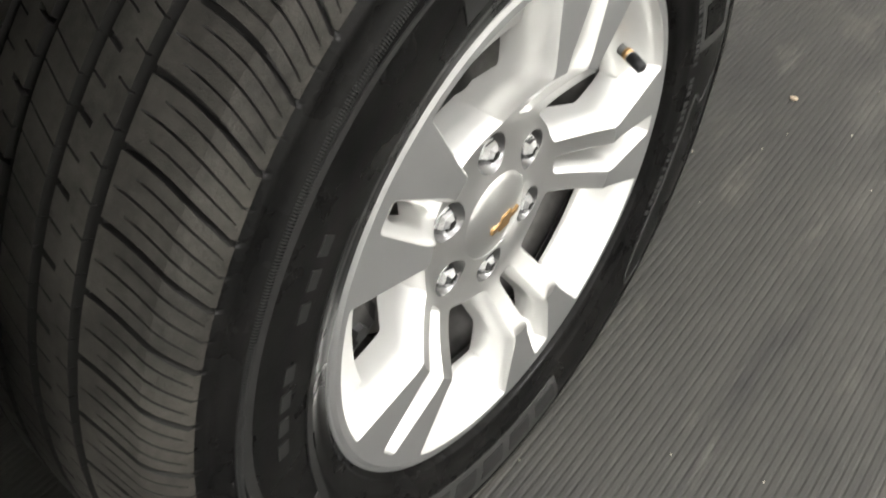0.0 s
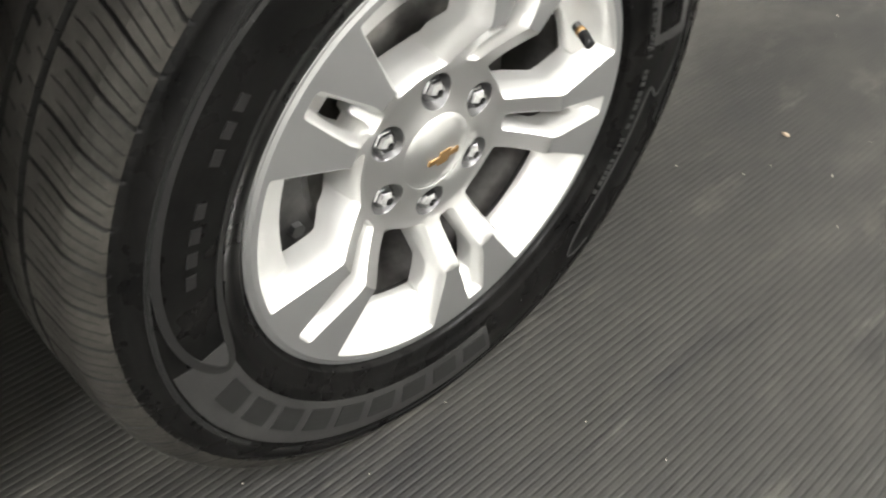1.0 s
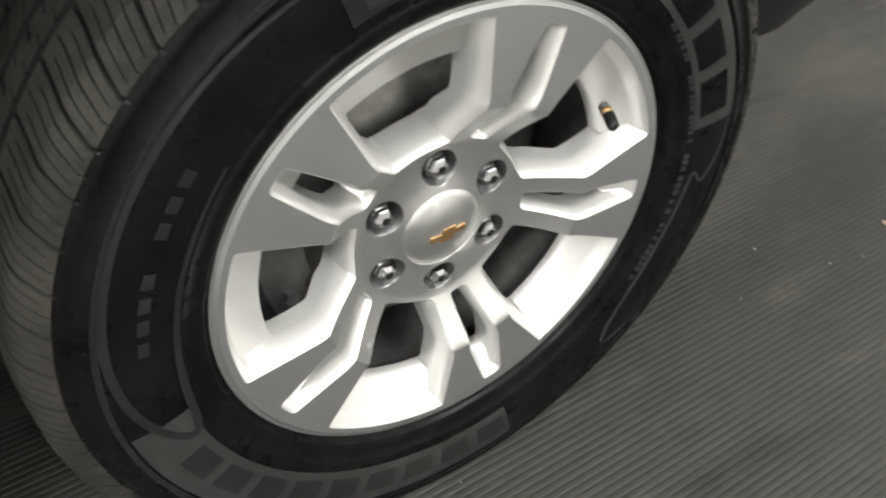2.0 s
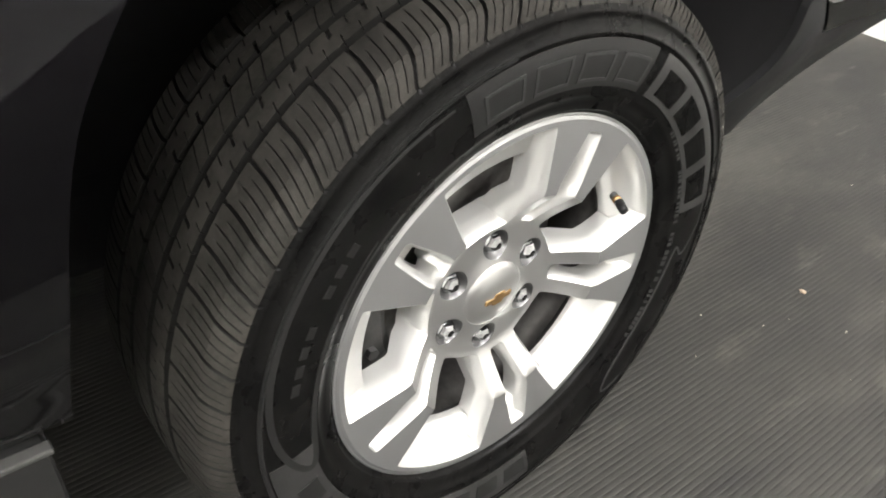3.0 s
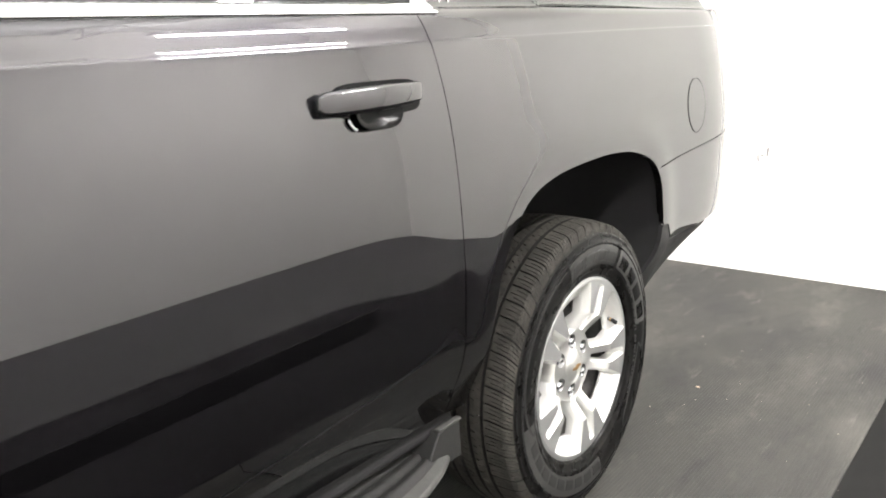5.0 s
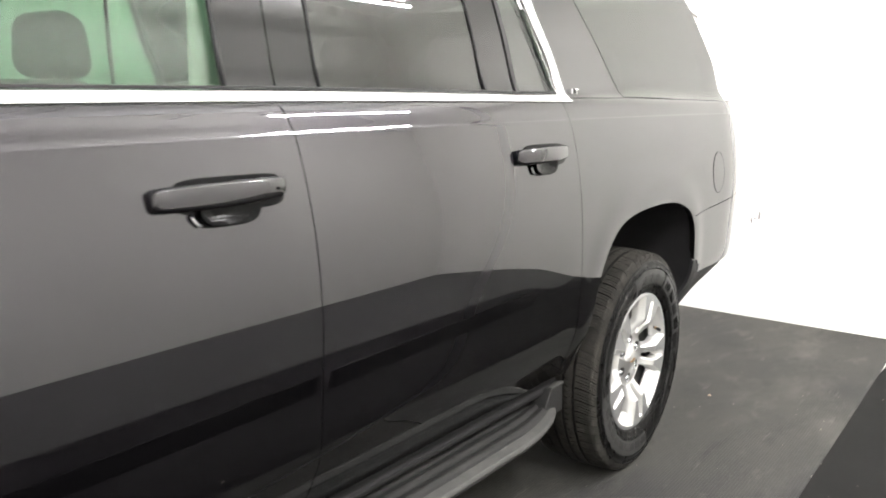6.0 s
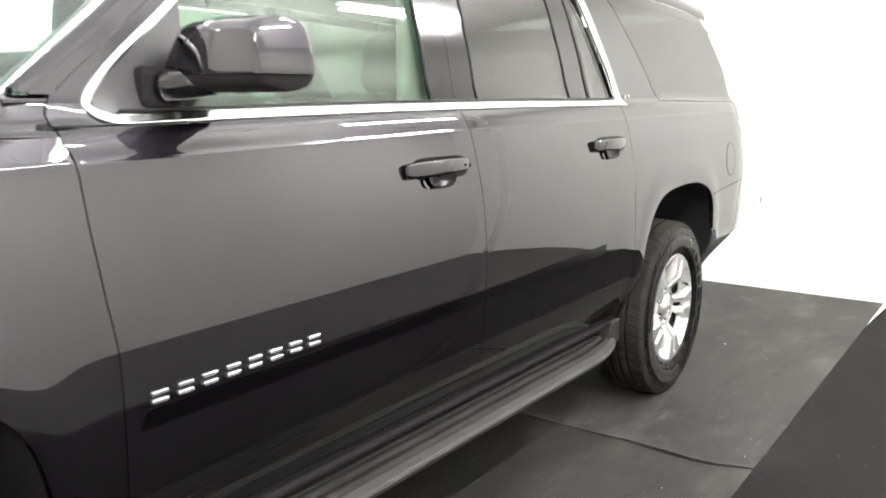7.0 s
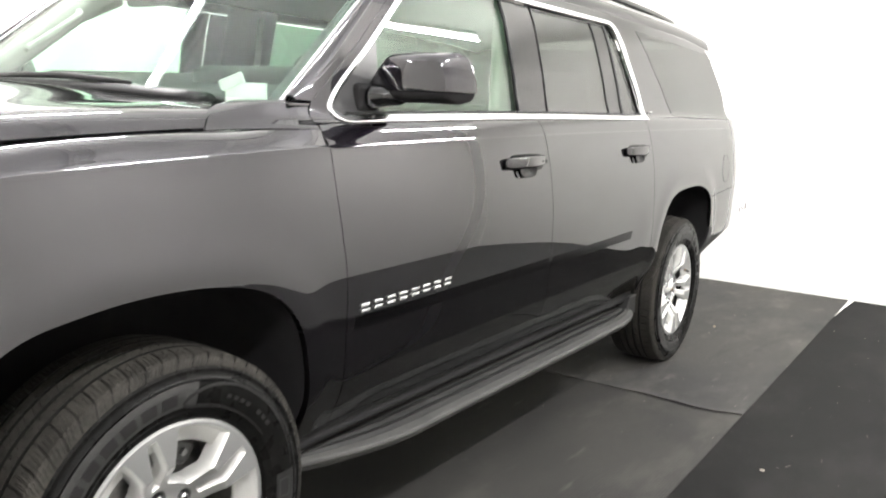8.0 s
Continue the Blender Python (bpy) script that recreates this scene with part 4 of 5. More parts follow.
def face_depth(p, q):
    """How far the wheel's face lies behind its outer plane."""
    r = np.hypot(p, q)
    rise = np.clip((r - 0.088) / (0.150 - 0.088), 0, 1)
    hub = -0.040 + 0.040 * rise ** 1.3
    dome = 0.0075 * np.clip((0.070 - r) / 0.03, 0, 1) ** 1.4
    lip = -0.002 * np.clip((r - 0.2405) / 0.004, 0, 1)
    return hub + dome + lip


def wheel_meshes():
    """The alloy wheel's face with five forked spokes: face, and walls of its openings."""
    rim = [polar(0.2445, d) for d in np.arange(0, 360, 3)]
    cap = [polar(0.0449, d) for d in np.arange(0, 360, 12)]
    holes, kinds = [cap], ["cap"]
    for i in range(6):
        c = polar(0.0699, 90 + 60 * i)
        holes.append([(c[0] + 0.0195 * math.cos(a), c[1] + 0.0195 * math.sin(a)) for a in np.linspace(0, 2 * math.pi, 20, endpoint=False)])
        kinds.append("lug")
    for i in range(5):
        # the window between two spokes, given beside the half-way line
        h = 36.0
        side = [(0.2345, -17.0), (0.158, -14.2), (0.118, -15.5), (0.098, -17.5)]
        arc = [polar(0.2345, d) for d in np.linspace(-(h - 17.0), h - 17.0, 12)]
        right = [polar(r, h + a) for r, a in side]
        left = [polar(r, -(h + a)) for r, a in side]
        foot = [polar(0.0955, d) for d in np.linspace(h - 19.5, -(h - 19.5), 6)]
        win = arc + right[1:] + foot[1:-1] + left[::-1][:-1]
        holes.append(turned(rounded(win, 0.004, 3), SPOKE0 + 36 + 72 * i))
        kinds.append("window")
        slot = [(0.0985, -0.011), (0.160, -0.0195), (0.2285, -0.0125), (0.2285, 0.0125), (0.160, 0.0195), (0.0985, 0.011)]
        holes.append(turned(rounded(slot, 0.006, 4), SPOKE0 + 72 * i))
        kinds.append("slot")
    step = 0.006
    rim, holes = resample(rim, step), [resample(h, step) for h in holes]
    fill = [polar(r, d) for r in (0.044, 0.05, 0.056, 0.062, 0.088, 0.092, 0.099, 0.108, 0.118, 0.130, 0.140, 0.150, 0.160, 0.172, 0.186, 0.20, 0.214, 0.229, 0.2375, 0.2405) for d in np.arange(0, 360, 2.0 if r == 0.092 else 0.35 / max(r, 0.05))]
    vs, tri, loops = flat_mesh(rim, holes, fill, 0.0022)
    p, q = vs[:, 0], vs[:, 1]
    x = face_depth(p, q)
    order = lambda y, z, xx: np.column_stack([xx, y, z])
    face = raw(order(p, q, x), tri, smooth=False)
    near = np.hypot(vs[tri][:, :, 0], vs[tri][:, :, 1]).max(1) < 0.1505
    face.materials.append(MACHINED), face.materials.append(HUB)
    face.polygons.foreach_set("material_index", near.astype(np.int32))
    face.polygons.foreach_set("use_smooth", near)
    walls = []
    for loop, kind in zip(loops[1:], kinds):
        verts, faces = [], []
        ring = vs[loop]
        d = np.roll(ring, -1, 0) - np.roll(ring, 1, 0)
        d /= np.linalg.norm(d, axis=1)[:, None] + 1e-9
        into = np.column_stack([-d[:, 1], d[:, 0]])
        centre = ring.mean(0)
        sign = np.sign(np.sum(into * (centre - ring)))
        into *= sign
        k = len(ring)
        top = face_depth(ring[:, 0], ring[:, 1])
        if kind in ("cap", "lug"):
            rows = [(0.0, 0.0), (0.0015, -0.0015), (0.003, -0.016)] if kind == "lug" else [(0.0, 0.0), (0.0003, -0.0005), (0.0006, -0.016)]
            layers = [order(ring[:, 0] + into[:, 0] * a, ring[:, 1] + into[:, 1] * a, top + b) for a, b in rows]
            layers.append(order(np.full(k, centre[0]), np.full(k, centre[1]), np.full(k, top.mean() - 0.016)))
        else:
            deep = 0.021 if kind == "window" else 0.013
            draft = 0.008 if kind == "window" else 0.0055
            soft = ring.copy()
            for _ in range(40):
                soft = 0.5 * soft + 0.25 * (np.roll(soft, 1, 0) + np.roll(soft, -1, 0))
            into = into + (soft - ring) / draft * (0.15 if kind == "window" else 0.1)
            layers = []
            for t in (0.0, 0.03, 0.5, 1.0):
                a = 0.0010 * min(t / 0.03, 1) + draft * max(t - 0.03, 0)
                layers.append(order(ring[:, 0] + into[:, 0] * a, ring[:, 1] + into[:, 1] * a, top - deep * t))
            # the casting's floor runs in from the rim and leaves a rounded hole
            hole = layers[-1][:, 1:].copy()
            far = np.hypot(hole[:, 0], hole[:, 1])
            hole *= (np.clip(far, *((0.0, 0.194) if kind == "window" else (0.120, 0.197))) / far)[:, None]
            for _ in range(26 if kind == "window" else 6):
                hole = 0.5 * hole + 0.25 * (np.roll(hole, 1, 0) + np.roll(hole, -1, 0))
            layers.append(order(hole[:, 0], hole[:, 1], top - deep - (0.007 if kind == "window" else 0.005)))
            layers.append(order(hole[:, 0], hole[:, 1], top - deep - 0.026))
        for l in layers:
            verts.append(l)
        c = len(layers)
        for j in range(c - 1):
            for i in range(k):
                a, b = j * k + i, j * k + (i + 1) % k
                faces.append((a, a + k, b + k, b))
        walls.append((kind, raw(np.vstack(verts), faces)))
    # rim flange and barrel
    flange = lathe([(-0.0021, 0.2443), (-0.0018, 0.2458), (-0.0026, 0.2475), (-0.006, 0.2487), (-0.010, 0.2478), (-0.012, 0.242)], 160)
    barrel = lathe([(-0.0535, 0.1965), (-0.056, 0.2180), (-0.080, 0.2120), (-0.10, 0.2100), (-0.16, 0.2080), (-0.20, 0.214), (-0.22, 0.232)], 120)
    return face, walls, flange, barrel


def hex_nut():
    """A chrome lug nut with a hexagon foot and a domed tip."""
    rows = [(-0.012, 0.0145, 6), (0.004, 0.0145, 6), (0.0070, 0.0120, 6), (0.012, 0.0095, 6), (0.0155, 0.0050, 6), (0.0160, 0.0, 6)]
    verts, faces = [], []
    for x, r, n in rows:
        verts += [(x, r * math.cos(i * math.pi / 3), r * math.sin(i * math.pi / 3)) for i in range(6)]
    for j in range(len(rows) - 1):
        for i in range(6):
            a, b = j * 6 + i, j * 6 + (i + 1) % 6
            faces.append((a, b, b + 6, a + 6))
    return raw(verts, faces, smooth=False)


FACE_X = 0.117
ALLOY_FACE, ALLOY_WALLS, ALLOY_FLANGE, ALLOY_BARREL = wheel_meshes()
TYRE, NUT = tyre_mesh(), hex_nut()
NUT.materials.append(DARK_CHROME)
at_face = Matrix.Translation((FACE_X, 0, 0))
ALLOY_FACE.transform(at_face)
wheel = link("wheel", ALLOY_FACE, None, None, "five forked spoke alloy wheel with machined faces")
for kind, me in ALLOY_WALLS:
    # lug recesses take a darker alloy, so their shade sits in the colour
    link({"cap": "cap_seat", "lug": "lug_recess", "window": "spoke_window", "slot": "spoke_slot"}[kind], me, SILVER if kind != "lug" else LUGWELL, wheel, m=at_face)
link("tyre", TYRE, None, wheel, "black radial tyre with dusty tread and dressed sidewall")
link("rim_flange", ALLOY_FLANGE, MACHINED, wheel, m=at_face)
# silver barrel darkened to iron colour for the shade behind the spokes
link("rim_barrel", ALLOY_BARREL, IRON, wheel, m=at_face)
link("centre_cap", lathe([(-0.044, 0.0447), (-0.0350, 0.0446), (-0.0343, 0.0440), (-0.0310, 0.037), (-0.0268, 0.026), (-0.0242, 0.014), (-0.0235, 0.0001)], 64), HUB, wheel, m=at_face)
bow = rounded([(-0.024, -0.003), (-0.009, -0.003), (-0.009, -0.0085), (0.009, -0.0085), (0.009, -0.003), (0.024, -0.003), (0.024, 0.0035), (0.009, 0.0035), (0.009, 0.009), (-0.009, 0.009), (-0.009, 0.0035), (-0.024, 0.0035)], 0.001, 2)
bow = [((a + b * 0.35) * 0.82, b * 0.82) for a, b in bow]
bm = bmesh.new()
f = bm.faces.new([bm.verts.new((0, a, b)) for a, b in bow])
up = bmesh.ops.extrude_face_region(bm, geom=[f])
bmesh.ops.translate(bm, verts=[v for v in up["geom"] if isinstance(v, bmesh.types.BMVert)], vec=(0.004, 0, 0))
part("cap_emblem", bm, GOLD, wheel, "plain gold emblem bar", m=Matrix.Translation((FACE_X - 0.0265, 0, 0)) @ pose(0, 0, 0, 4))
for i in range(6):
    c = polar(0.0699, 90 + 60 * i)
    link("lug_nut", NUT, None, wheel, m=Matrix.Translation((FACE_X - 0.050, c[0], c[1])))
vy, vz = polar(0.205, 24)
bm = tube_bm([(FACE_X - 0.040, vy, vz), (FACE_X - 0.026, vy * 0.985, vz * 0.985), (FACE_X - 0.002, vy * 0.94, vz * 0.94)], [0.0075, 0.0055, 0.0045], 10)
valve = part("valve_stem", bm, LUGWELL, wheel, "dull steel valve stem with a black cap", smooth=True)
part("valve_cap", tube_bm([(FACE_X - 0.012, vy * 0.963, vz * 0.963), (FACE_X + 0.003, vy * 0.93, vz * 0.93), (FACE_X + 0.0045, vy * 0.928, vz * 0.928)], [0.0062, 0.0058, 0.004], 12), PLASTIC, valve, smooth=True)
part("valve_seal", tube_bm([(FACE_X - 0.038, vy * 0.998, vz * 0.998), (FACE_X - 0.030, vy * 0.988, vz * 0.988)], [0.0105, 0.009], 12), PLASTIC, valve, smooth=True)
part("valve_collar", tube_bm([(FACE_X - 0.019, vy * 0.974, vz * 0.974), (FACE_X - 0.014, vy * 0.966, vz * 0.966)], [0.0062, 0.0062], 12), GOLD, valve, smooth=True)
disc = lathe([(-0.100, 0.07), (-0.100, 0.158), (-0.104, 0.162), (-0.122, 0.162), (-0.126, 0.158), (-0.126, 0.07)], 64)
link("brake_disc", disc, IRON, wheel, m=at_face)
bm = bmesh.new()
rings = []
for a in np.linspace(158, 206, 13):
    thin = 0.004 * (1 if a in (158, 206) else 0)
    rings.append([bm.verts.new((FACE_X + x, *polar(r, a))) for x, r in ((-0.130, 0.128 + thin), (-0.078 - thin, 0.128 + thin), (-0.070 - thin, 0.140), (-0.070 - thin, 0.178), (-0.080 - thin, 0.193 - thin), (-0.130, 0.197 - thin))])
for a, b in zip(rings[:-1], rings[1:]):
    for i in range(6):
        bm.faces.new((a[i], a[(i + 1) % 6], b[(i + 1) % 6], b[i]))
bm.faces.new(rings[0][::-1]), bm.faces.new(rings[-1])
caliper = part("brake_caliper", bm, mottle(material("caliper_iron", (0.05, 0.05, 0.05), 0.5, 0.4), (0.03, 0.03, 0.03), (0.075, 0.072, 0.068), 30), wheel, "dull grey cast brake caliper")
for a in (168, 196):
    part("caliper_bolt", tube_bm([(FACE_X - 0.072, *polar(0.158, a)), (FACE_X - 0.063, *polar(0.158, a))], [0.009, 0.008], 6), LUGWELL, caliper)
link("backing_plate", lathe([(-0.150, 0.02), (-0.150, 0.207), (-0.155, 0.207), (-0.155, 0.02)], 48), IRON, wheel, m=at_face)


# raised marks on the sidewall: plain blocks for every letter of the mouldings
def wall_w(r):
    return float(spline([(0.2555, 0.1232), (0.2725, 0.1283), (0.29, 0.1322), (0.305, 0.1344), (0.318, 0.1352), (0.331, 0.1344), (0.345, 0.1322)])(r))


def arc_block(bm, a0, a1, r0, r1, up=0.0012, n=3, hollow=0.0):
    """A block on the sidewall from angle a0 to a1 (degrees) and radius r0 to r1; hollow leaves its middle open."""
    def tile(b0, b1, s0, s1):
        rows = max(1, round((s1 - s0) / 0.006))
        grid = []
        for j in range(rows + 1):
            r = s0 + (s1 - s0) * j / rows
            grid.append([bm.verts.new((wall_w(r) + up, *polar(r, b0 + (b1 - b0) * i / n))) for i in range(n + 1)])
        for a, b in zip(grid[:-1], grid[1:]):
            for i in range(n):
                bm.faces.new((a[i], a[i + 1], b[i + 1], b[i]))
        rim = grid[0] + [g[-1] for g in grid[1:]] + grid[-1][-2::-1] + [g[0] for g in grid[-2:0:-1]]
        foot = [bm.verts.new((v.co.x - up - 0.001, v.co.y, v.co.z)) for v in rim]
        for i in range(len(rim)):
            k = (i + 1) % len(rim)
            bm.faces.new((rim[i], rim[k], foot[k], foot[i]))
    if not hollow:
        tile(a0, a1, r0, r1)
        return
    da = math.degrees(hollow / r0)
    tile(a0, a1, r1 - hollow, r1), tile(a0, a1, r0, r0 + hollow)
    tile(a0, a0 + da, r0 + hollow, r1 - hollow), tile(a1 - da, a1, r0 + hollow, r1 - hollow)


# the lighter bands carry their reflected sheen in the rubber's colour
MARKS = (([108.5 - 11.4 * i for i in range(4)], -1, 0.290, 0.322, 9.0, 0.0035, LINERUBBER, GREYRUBBER, "black band round the outlined lettering"),
         ([57.5 - 12.4 * i for i in range(4)], -1, 0.290, 0.322, 9.0, 0.0, FIELDRUBBER, WALLRUBBER, "matt grey band round the moulded lettering"),
         ([-163 + 9.6 * i for i in range(9)], 1, 0.292, 0.318, 7.0, 0.0, FIELDRUBBER, LINERUBBER, "matt grey band round the moulded lettering"))
for starts, way, r0, r1, wide, hollow, ground, ink, text in MARKS:
    span = (starts[-1] - (12 if ground == FIELDRUBBER else 10.2), starts[0] + 3) if way < 0 else (starts[0] - 10, starts[-1] + 8.3)
    bm = bmesh.new()
    for r in np.arange(0.2835, 0.3305, 0.0047):
        arc_block(bm, *span, r, r + 0.0047, up=0.0008, n=50)
    part("lettering_field", bm, ground, wheel, text)
    for a in starts:
        bm = bmesh.new()
        lo, hi = min(a, a + way * wide), max(a, a + way * wide)
        arc_block(bm, lo, hi, r0, r1, up=0.0016, hollow=hollow)
        part("mark_block", bm, ink, wheel)
for i in (0, 1, 2, 3, 5, 6, 7):
    a = 171 - i * 4.1
    bm = bmesh.new()
    arc_block(bm, a - 2.5, a, 0.3005, 0.3095, up=0.0010)
    part("mark_block", bm, LINERUBBER, wheel)
bm = bmesh.new()
rnd = random.Random(8)
for a0, a1 in ((40, 28), (24, 6), (2, -14), (-17, -33)):
    a = a0
    while a > a1:
        wd = rnd.uniform(0.7, 1.5)
        arc_block(bm, a - wd, a, 0.2785, 0.2850, up=0.0005, n=1)
        a -= wd + rnd.choice((0.5, 0.5, 1.4))
tagged(part("fine_moulding", bm, GREYRUBBER, wheel), kind="stuff")


def wall_stripe(points, width, up=0.0012):
    """A raised stripe along (angle, radius) points on the sidewall."""
    path = smooth_path(points, 10)
    bm = bmesh.new()
    rows = []
    for i, (a, r) in enumerate(path):
        (pa, pr), (qa, qr) = path[max(i - 1, 0)], path[min(i + 1, len(path) - 1)]
        da, dr = math.radians(qa - pa) * r, qr - pr
        n = math.hypot(da, dr)
        w = width * min(1.0, 0.25 + 3.0 * min(i, len(path) - 1 - i) / len(path)) / 2
        row = []
        for s in (-1, 1):
            aa, rr = a - s * math.degrees(dr / n * w / r), r + s * da / n * w
            row.append([bm.verts.new((wall_w(rr) + lift, *polar(rr, aa))) for lift in (-0.001, up)])
        rows.append(row)
    for (a, b), (c, d) in zip(rows[:-1], rows[1:]):
        bm.faces.new((a[1], b[1], d[1], c[1])), bm.faces.new((a[0], a[1], c[1], c[0])), bm.faces.new((b[1], b[0], d[0], d[1]))
    return bm


part("panel_line", wall_stripe([(114, 0.329), (126, 0.333), (142, 0.3355), (158, 0.336), (170, 0.333), (180, 0.325), (188, 0.311), (193, 0.294), (191, 0.283), (182, 0.279), (168, 0.2785), (152, 0.2785), (138, 0.280)], 0.0075), LINERUBBER, wheel, "raised grey line round the sidewall panel")
part("panel_line", wall_stripe([(14, 0.333), (2, 0.328), (-6, 0.312), (-4, 0.296), (-16, 0.290), (-34, 0.290), (-46, 0.300), (-50, 0.318), (-44, 0.332)], 0.0035), GREYRUBBER, wheel)
# fine serrations round the sidewall's edge
bm = bmesh.new()
for i in range(360):
    a = i * 1.0
    if 100 < a < 215:
        for h in (0, 0.333, 0.667):
            arc_block(bm, a + h, a + h + 0.14, 0.3378, 0.3425, up=0.0022, n=1)
tagged(part("serration", bm, material("dull_rubber", (0.016, 0.016, 0.0155), 0.5, spec=0.25), wheel), kind="stuff")

WHEEL_Z, WHEEL_X, WHEELBASE = 0.391, -0.136, 3.302
wheel.parent = suv
wheel.matrix_basis = pose(WHEEL_X, 0, WHEEL_Z)


def put_wheel(m):
    made = {}
    for o in (wheel, *wheel.children_recursive):
        made[o] = o.copy()
        scene.collection.objects.link(made[o])
        made[o].parent = made.get(o.parent, o.parent)
    made[wheel].matrix_basis = m


put_wheel(pose(WHEEL_X, -WHEELBASE, WHEEL_Z, -105))
put_wheel(pose(2 * CX - WHEEL_X, 0, WHEEL_Z, 40, 0, 180))
put_wheel(pose(2 * CX - WHEEL_X, -WHEELBASE, WHEEL_Z, 10, 0, 180))

# wheel wells and underside
for cy, arch in ((0.0, arch_rear), (-WHEELBASE, arch_front)):
    pts = np.array(arch)
    c = np.array([cy, 0.40])
    verts, faces, k = [], [], len(pts)
    for x, grow in ((-0.022, 1.006), (-0.06, 1.02), (-0.20, 1.03), (-0.46, 1.03)):
        q = c + (pts - c) * grow
        xs = side_x(pts[:, 0], np.maximum(pts[:, 1], 0.47)) - 0.007 if x == -0.022 else np.full(k, x)
        verts.append(np.column_stack([xs, q]))
    for j in range(3):
        faces += [(j * k + i, j * k + i + 1, (j + 1) * k + i + 1, (j + 1) * k + i) for i in range(k - 1)]
    verts.append(np.column_stack([np.full(k, -0.46), np.full(k, cy), np.full(k, 0.30)]))
    faces += [(3 * k + i, 3 * k + i + 1, 4 * k + i + 1, 4 * k + i) for i in range(k - 1)]
    both(link("wheel_well", raw(np.vstack(verts), faces), LINER, suv))
part("underbody", box_bm(-1.55, -2.86, 0.30, -0.45, 1.2, 0.46, 0.03), LINER, suv)
part("rear_axle", tube_bm([(-1.8, 0, 0.39), (-0.2, 0, 0.39)], 0.05, 12), LINER, suv, smooth=True)
part("front_axle", tube_bm([(-1.8, -WHEELBASE, 0.39), (-0.2, -WHEELBASE, 0.39)], 0.045, 12), LINER, suv, smooth=True)


# ---- vehicle details ----
# windscreen between the front pillars
def screen_point(u, v):
    ey, ez = -2.865 + 0.535 * v, 1.318 + 0.425 * v
    ex = -0.125 - 0.085 * v
    w = 2 * u - 1
    bow = 1 - w * w
    x = CX + (ex - CX) * w
    return x, ey - (0.20 - 0.06 * v) * bow, ez + (0.02 + 0.055 * v) * bow


link("windscreen", sheet(screen_point, np.linspace(0, 1, 40), np.linspace(0, 1, 20), 0.005), SCREEN, suv, "clear laminated windscreen")
for w in (0, 1):
    line = [tuple(float(c) for c in screen_point(np.float64(abs(w - 0.012)), np.float64(t))) for t in np.linspace(-0.02, 1.0, 14)]
    part("screen_trim", tube_bm([(x + (0.006 if w else -0.006), y, z + 0.006) for x, y, z in line], 0.006, 8), SATIN, suv, smooth=True)
    link("screen_border", sheet(lambda u, v: tuple(c - d for c, d in zip(screen_point(u, v), (0, -0.004, 0.006))), np.linspace(w * 0.965, w * 0.965 + 0.035, 4), np.linspace(0, 1, 14), 0.002), GLOSS_BLACK, suv)
top_line = [tuple(float(c) for c in screen_point(np.float64(u), np.float64(1.0))) for u in np.linspace(0, 1, 20)]
part("header_rail", tube_bm([(x, y + 0.03, z + 0.004) for x, y, z in top_line], 0.045, 8, flat=0.5), PAINT, suv, smooth=True)


def pillar_inner(u, v):
    """The front pillar's return from the flank to the windscreen's edge."""
    y0, z0 = -2.856 + 0.535 * v, 1.3195 + 0.425 * v
    x0 = side_x(y0 + 0.012, z0) - 0.004
    x1, y1, z1 = screen_point(np.ones_like(u) * 0.995, v)
    return x0 + (x1 - x0) * u, y0 + (y1 - y0) * u - 0.012 * np.sin(u * math.pi), z0 + (z1 - z0) * u + 0.012 * np.sin(u * math.pi)


pillar = link("front_pillar", sheet(pillar_inner, np.linspace(0, 1, 8), np.linspace(0.0, 1, 22), 0.004), PAINT, suv)
both(pillar)

# cowl, wipers
cowl_line = [(x, -3.02 + 0.115 * ((x - CX) / 0.75) ** 2, 1.335 - 0.03 * ((x - CX) / 0.75) ** 2) for x in np.linspace(-1.64, -0.36, 24)]
part("cowl", tube_bm(cowl_line, 0.055, 10, flat=0.35), PLASTIC, suv, smooth=True)
wiper_arm = part("wiper_arm", tube_bm([(-0.435, -2.945, 1.316), (-0.47, -2.955, 1.326), (-0.52, -2.972, 1.334), (-0.64, -3.010, 1.349), (-0.76, -3.035, 1.364), (-0.80, -3.040, 1.367)], [0.013, 0.014, 0.012, 0.010, 0.008, 0.006], 8, flat=0.6), PLASTIC, suv, "black wiper resting on the foot of the windscreen", smooth=True)
part("wiper_blade", tube_bm([(-0.55, -3.014, 1.347), (-0.68, -3.036, 1.355), (-0.80, -3.050, 1.360), (-1.02, -3.062, 1.358), (-1.16, -3.060, 1.352)], [0.004, 0.006, 0.007, 0.006, 0.004], 8, flat=1.3), PLASTIC, wiper_arm, smooth=True)

# door frame line ahead of the chrome
frame_line = smooth_path([(-2.866, 1.262), (-2.834, 1.262), (-2.831, 1.292), (-2.812, 1.320), (-2.793, 1.341), (-2.70, 1.420), (-2.606, 1.493), (-2.448, 1.620), (-2.36, 1.690), (-2.25, 1.737)], 5)
part("frame_seam", tube_bm([(float(side_x(y, z)) - 0.0005, y, z) for y, z in frame_line if z > 1.325], 0.0017, 6), GLOSS_BLACK, front_door, smooth=True)


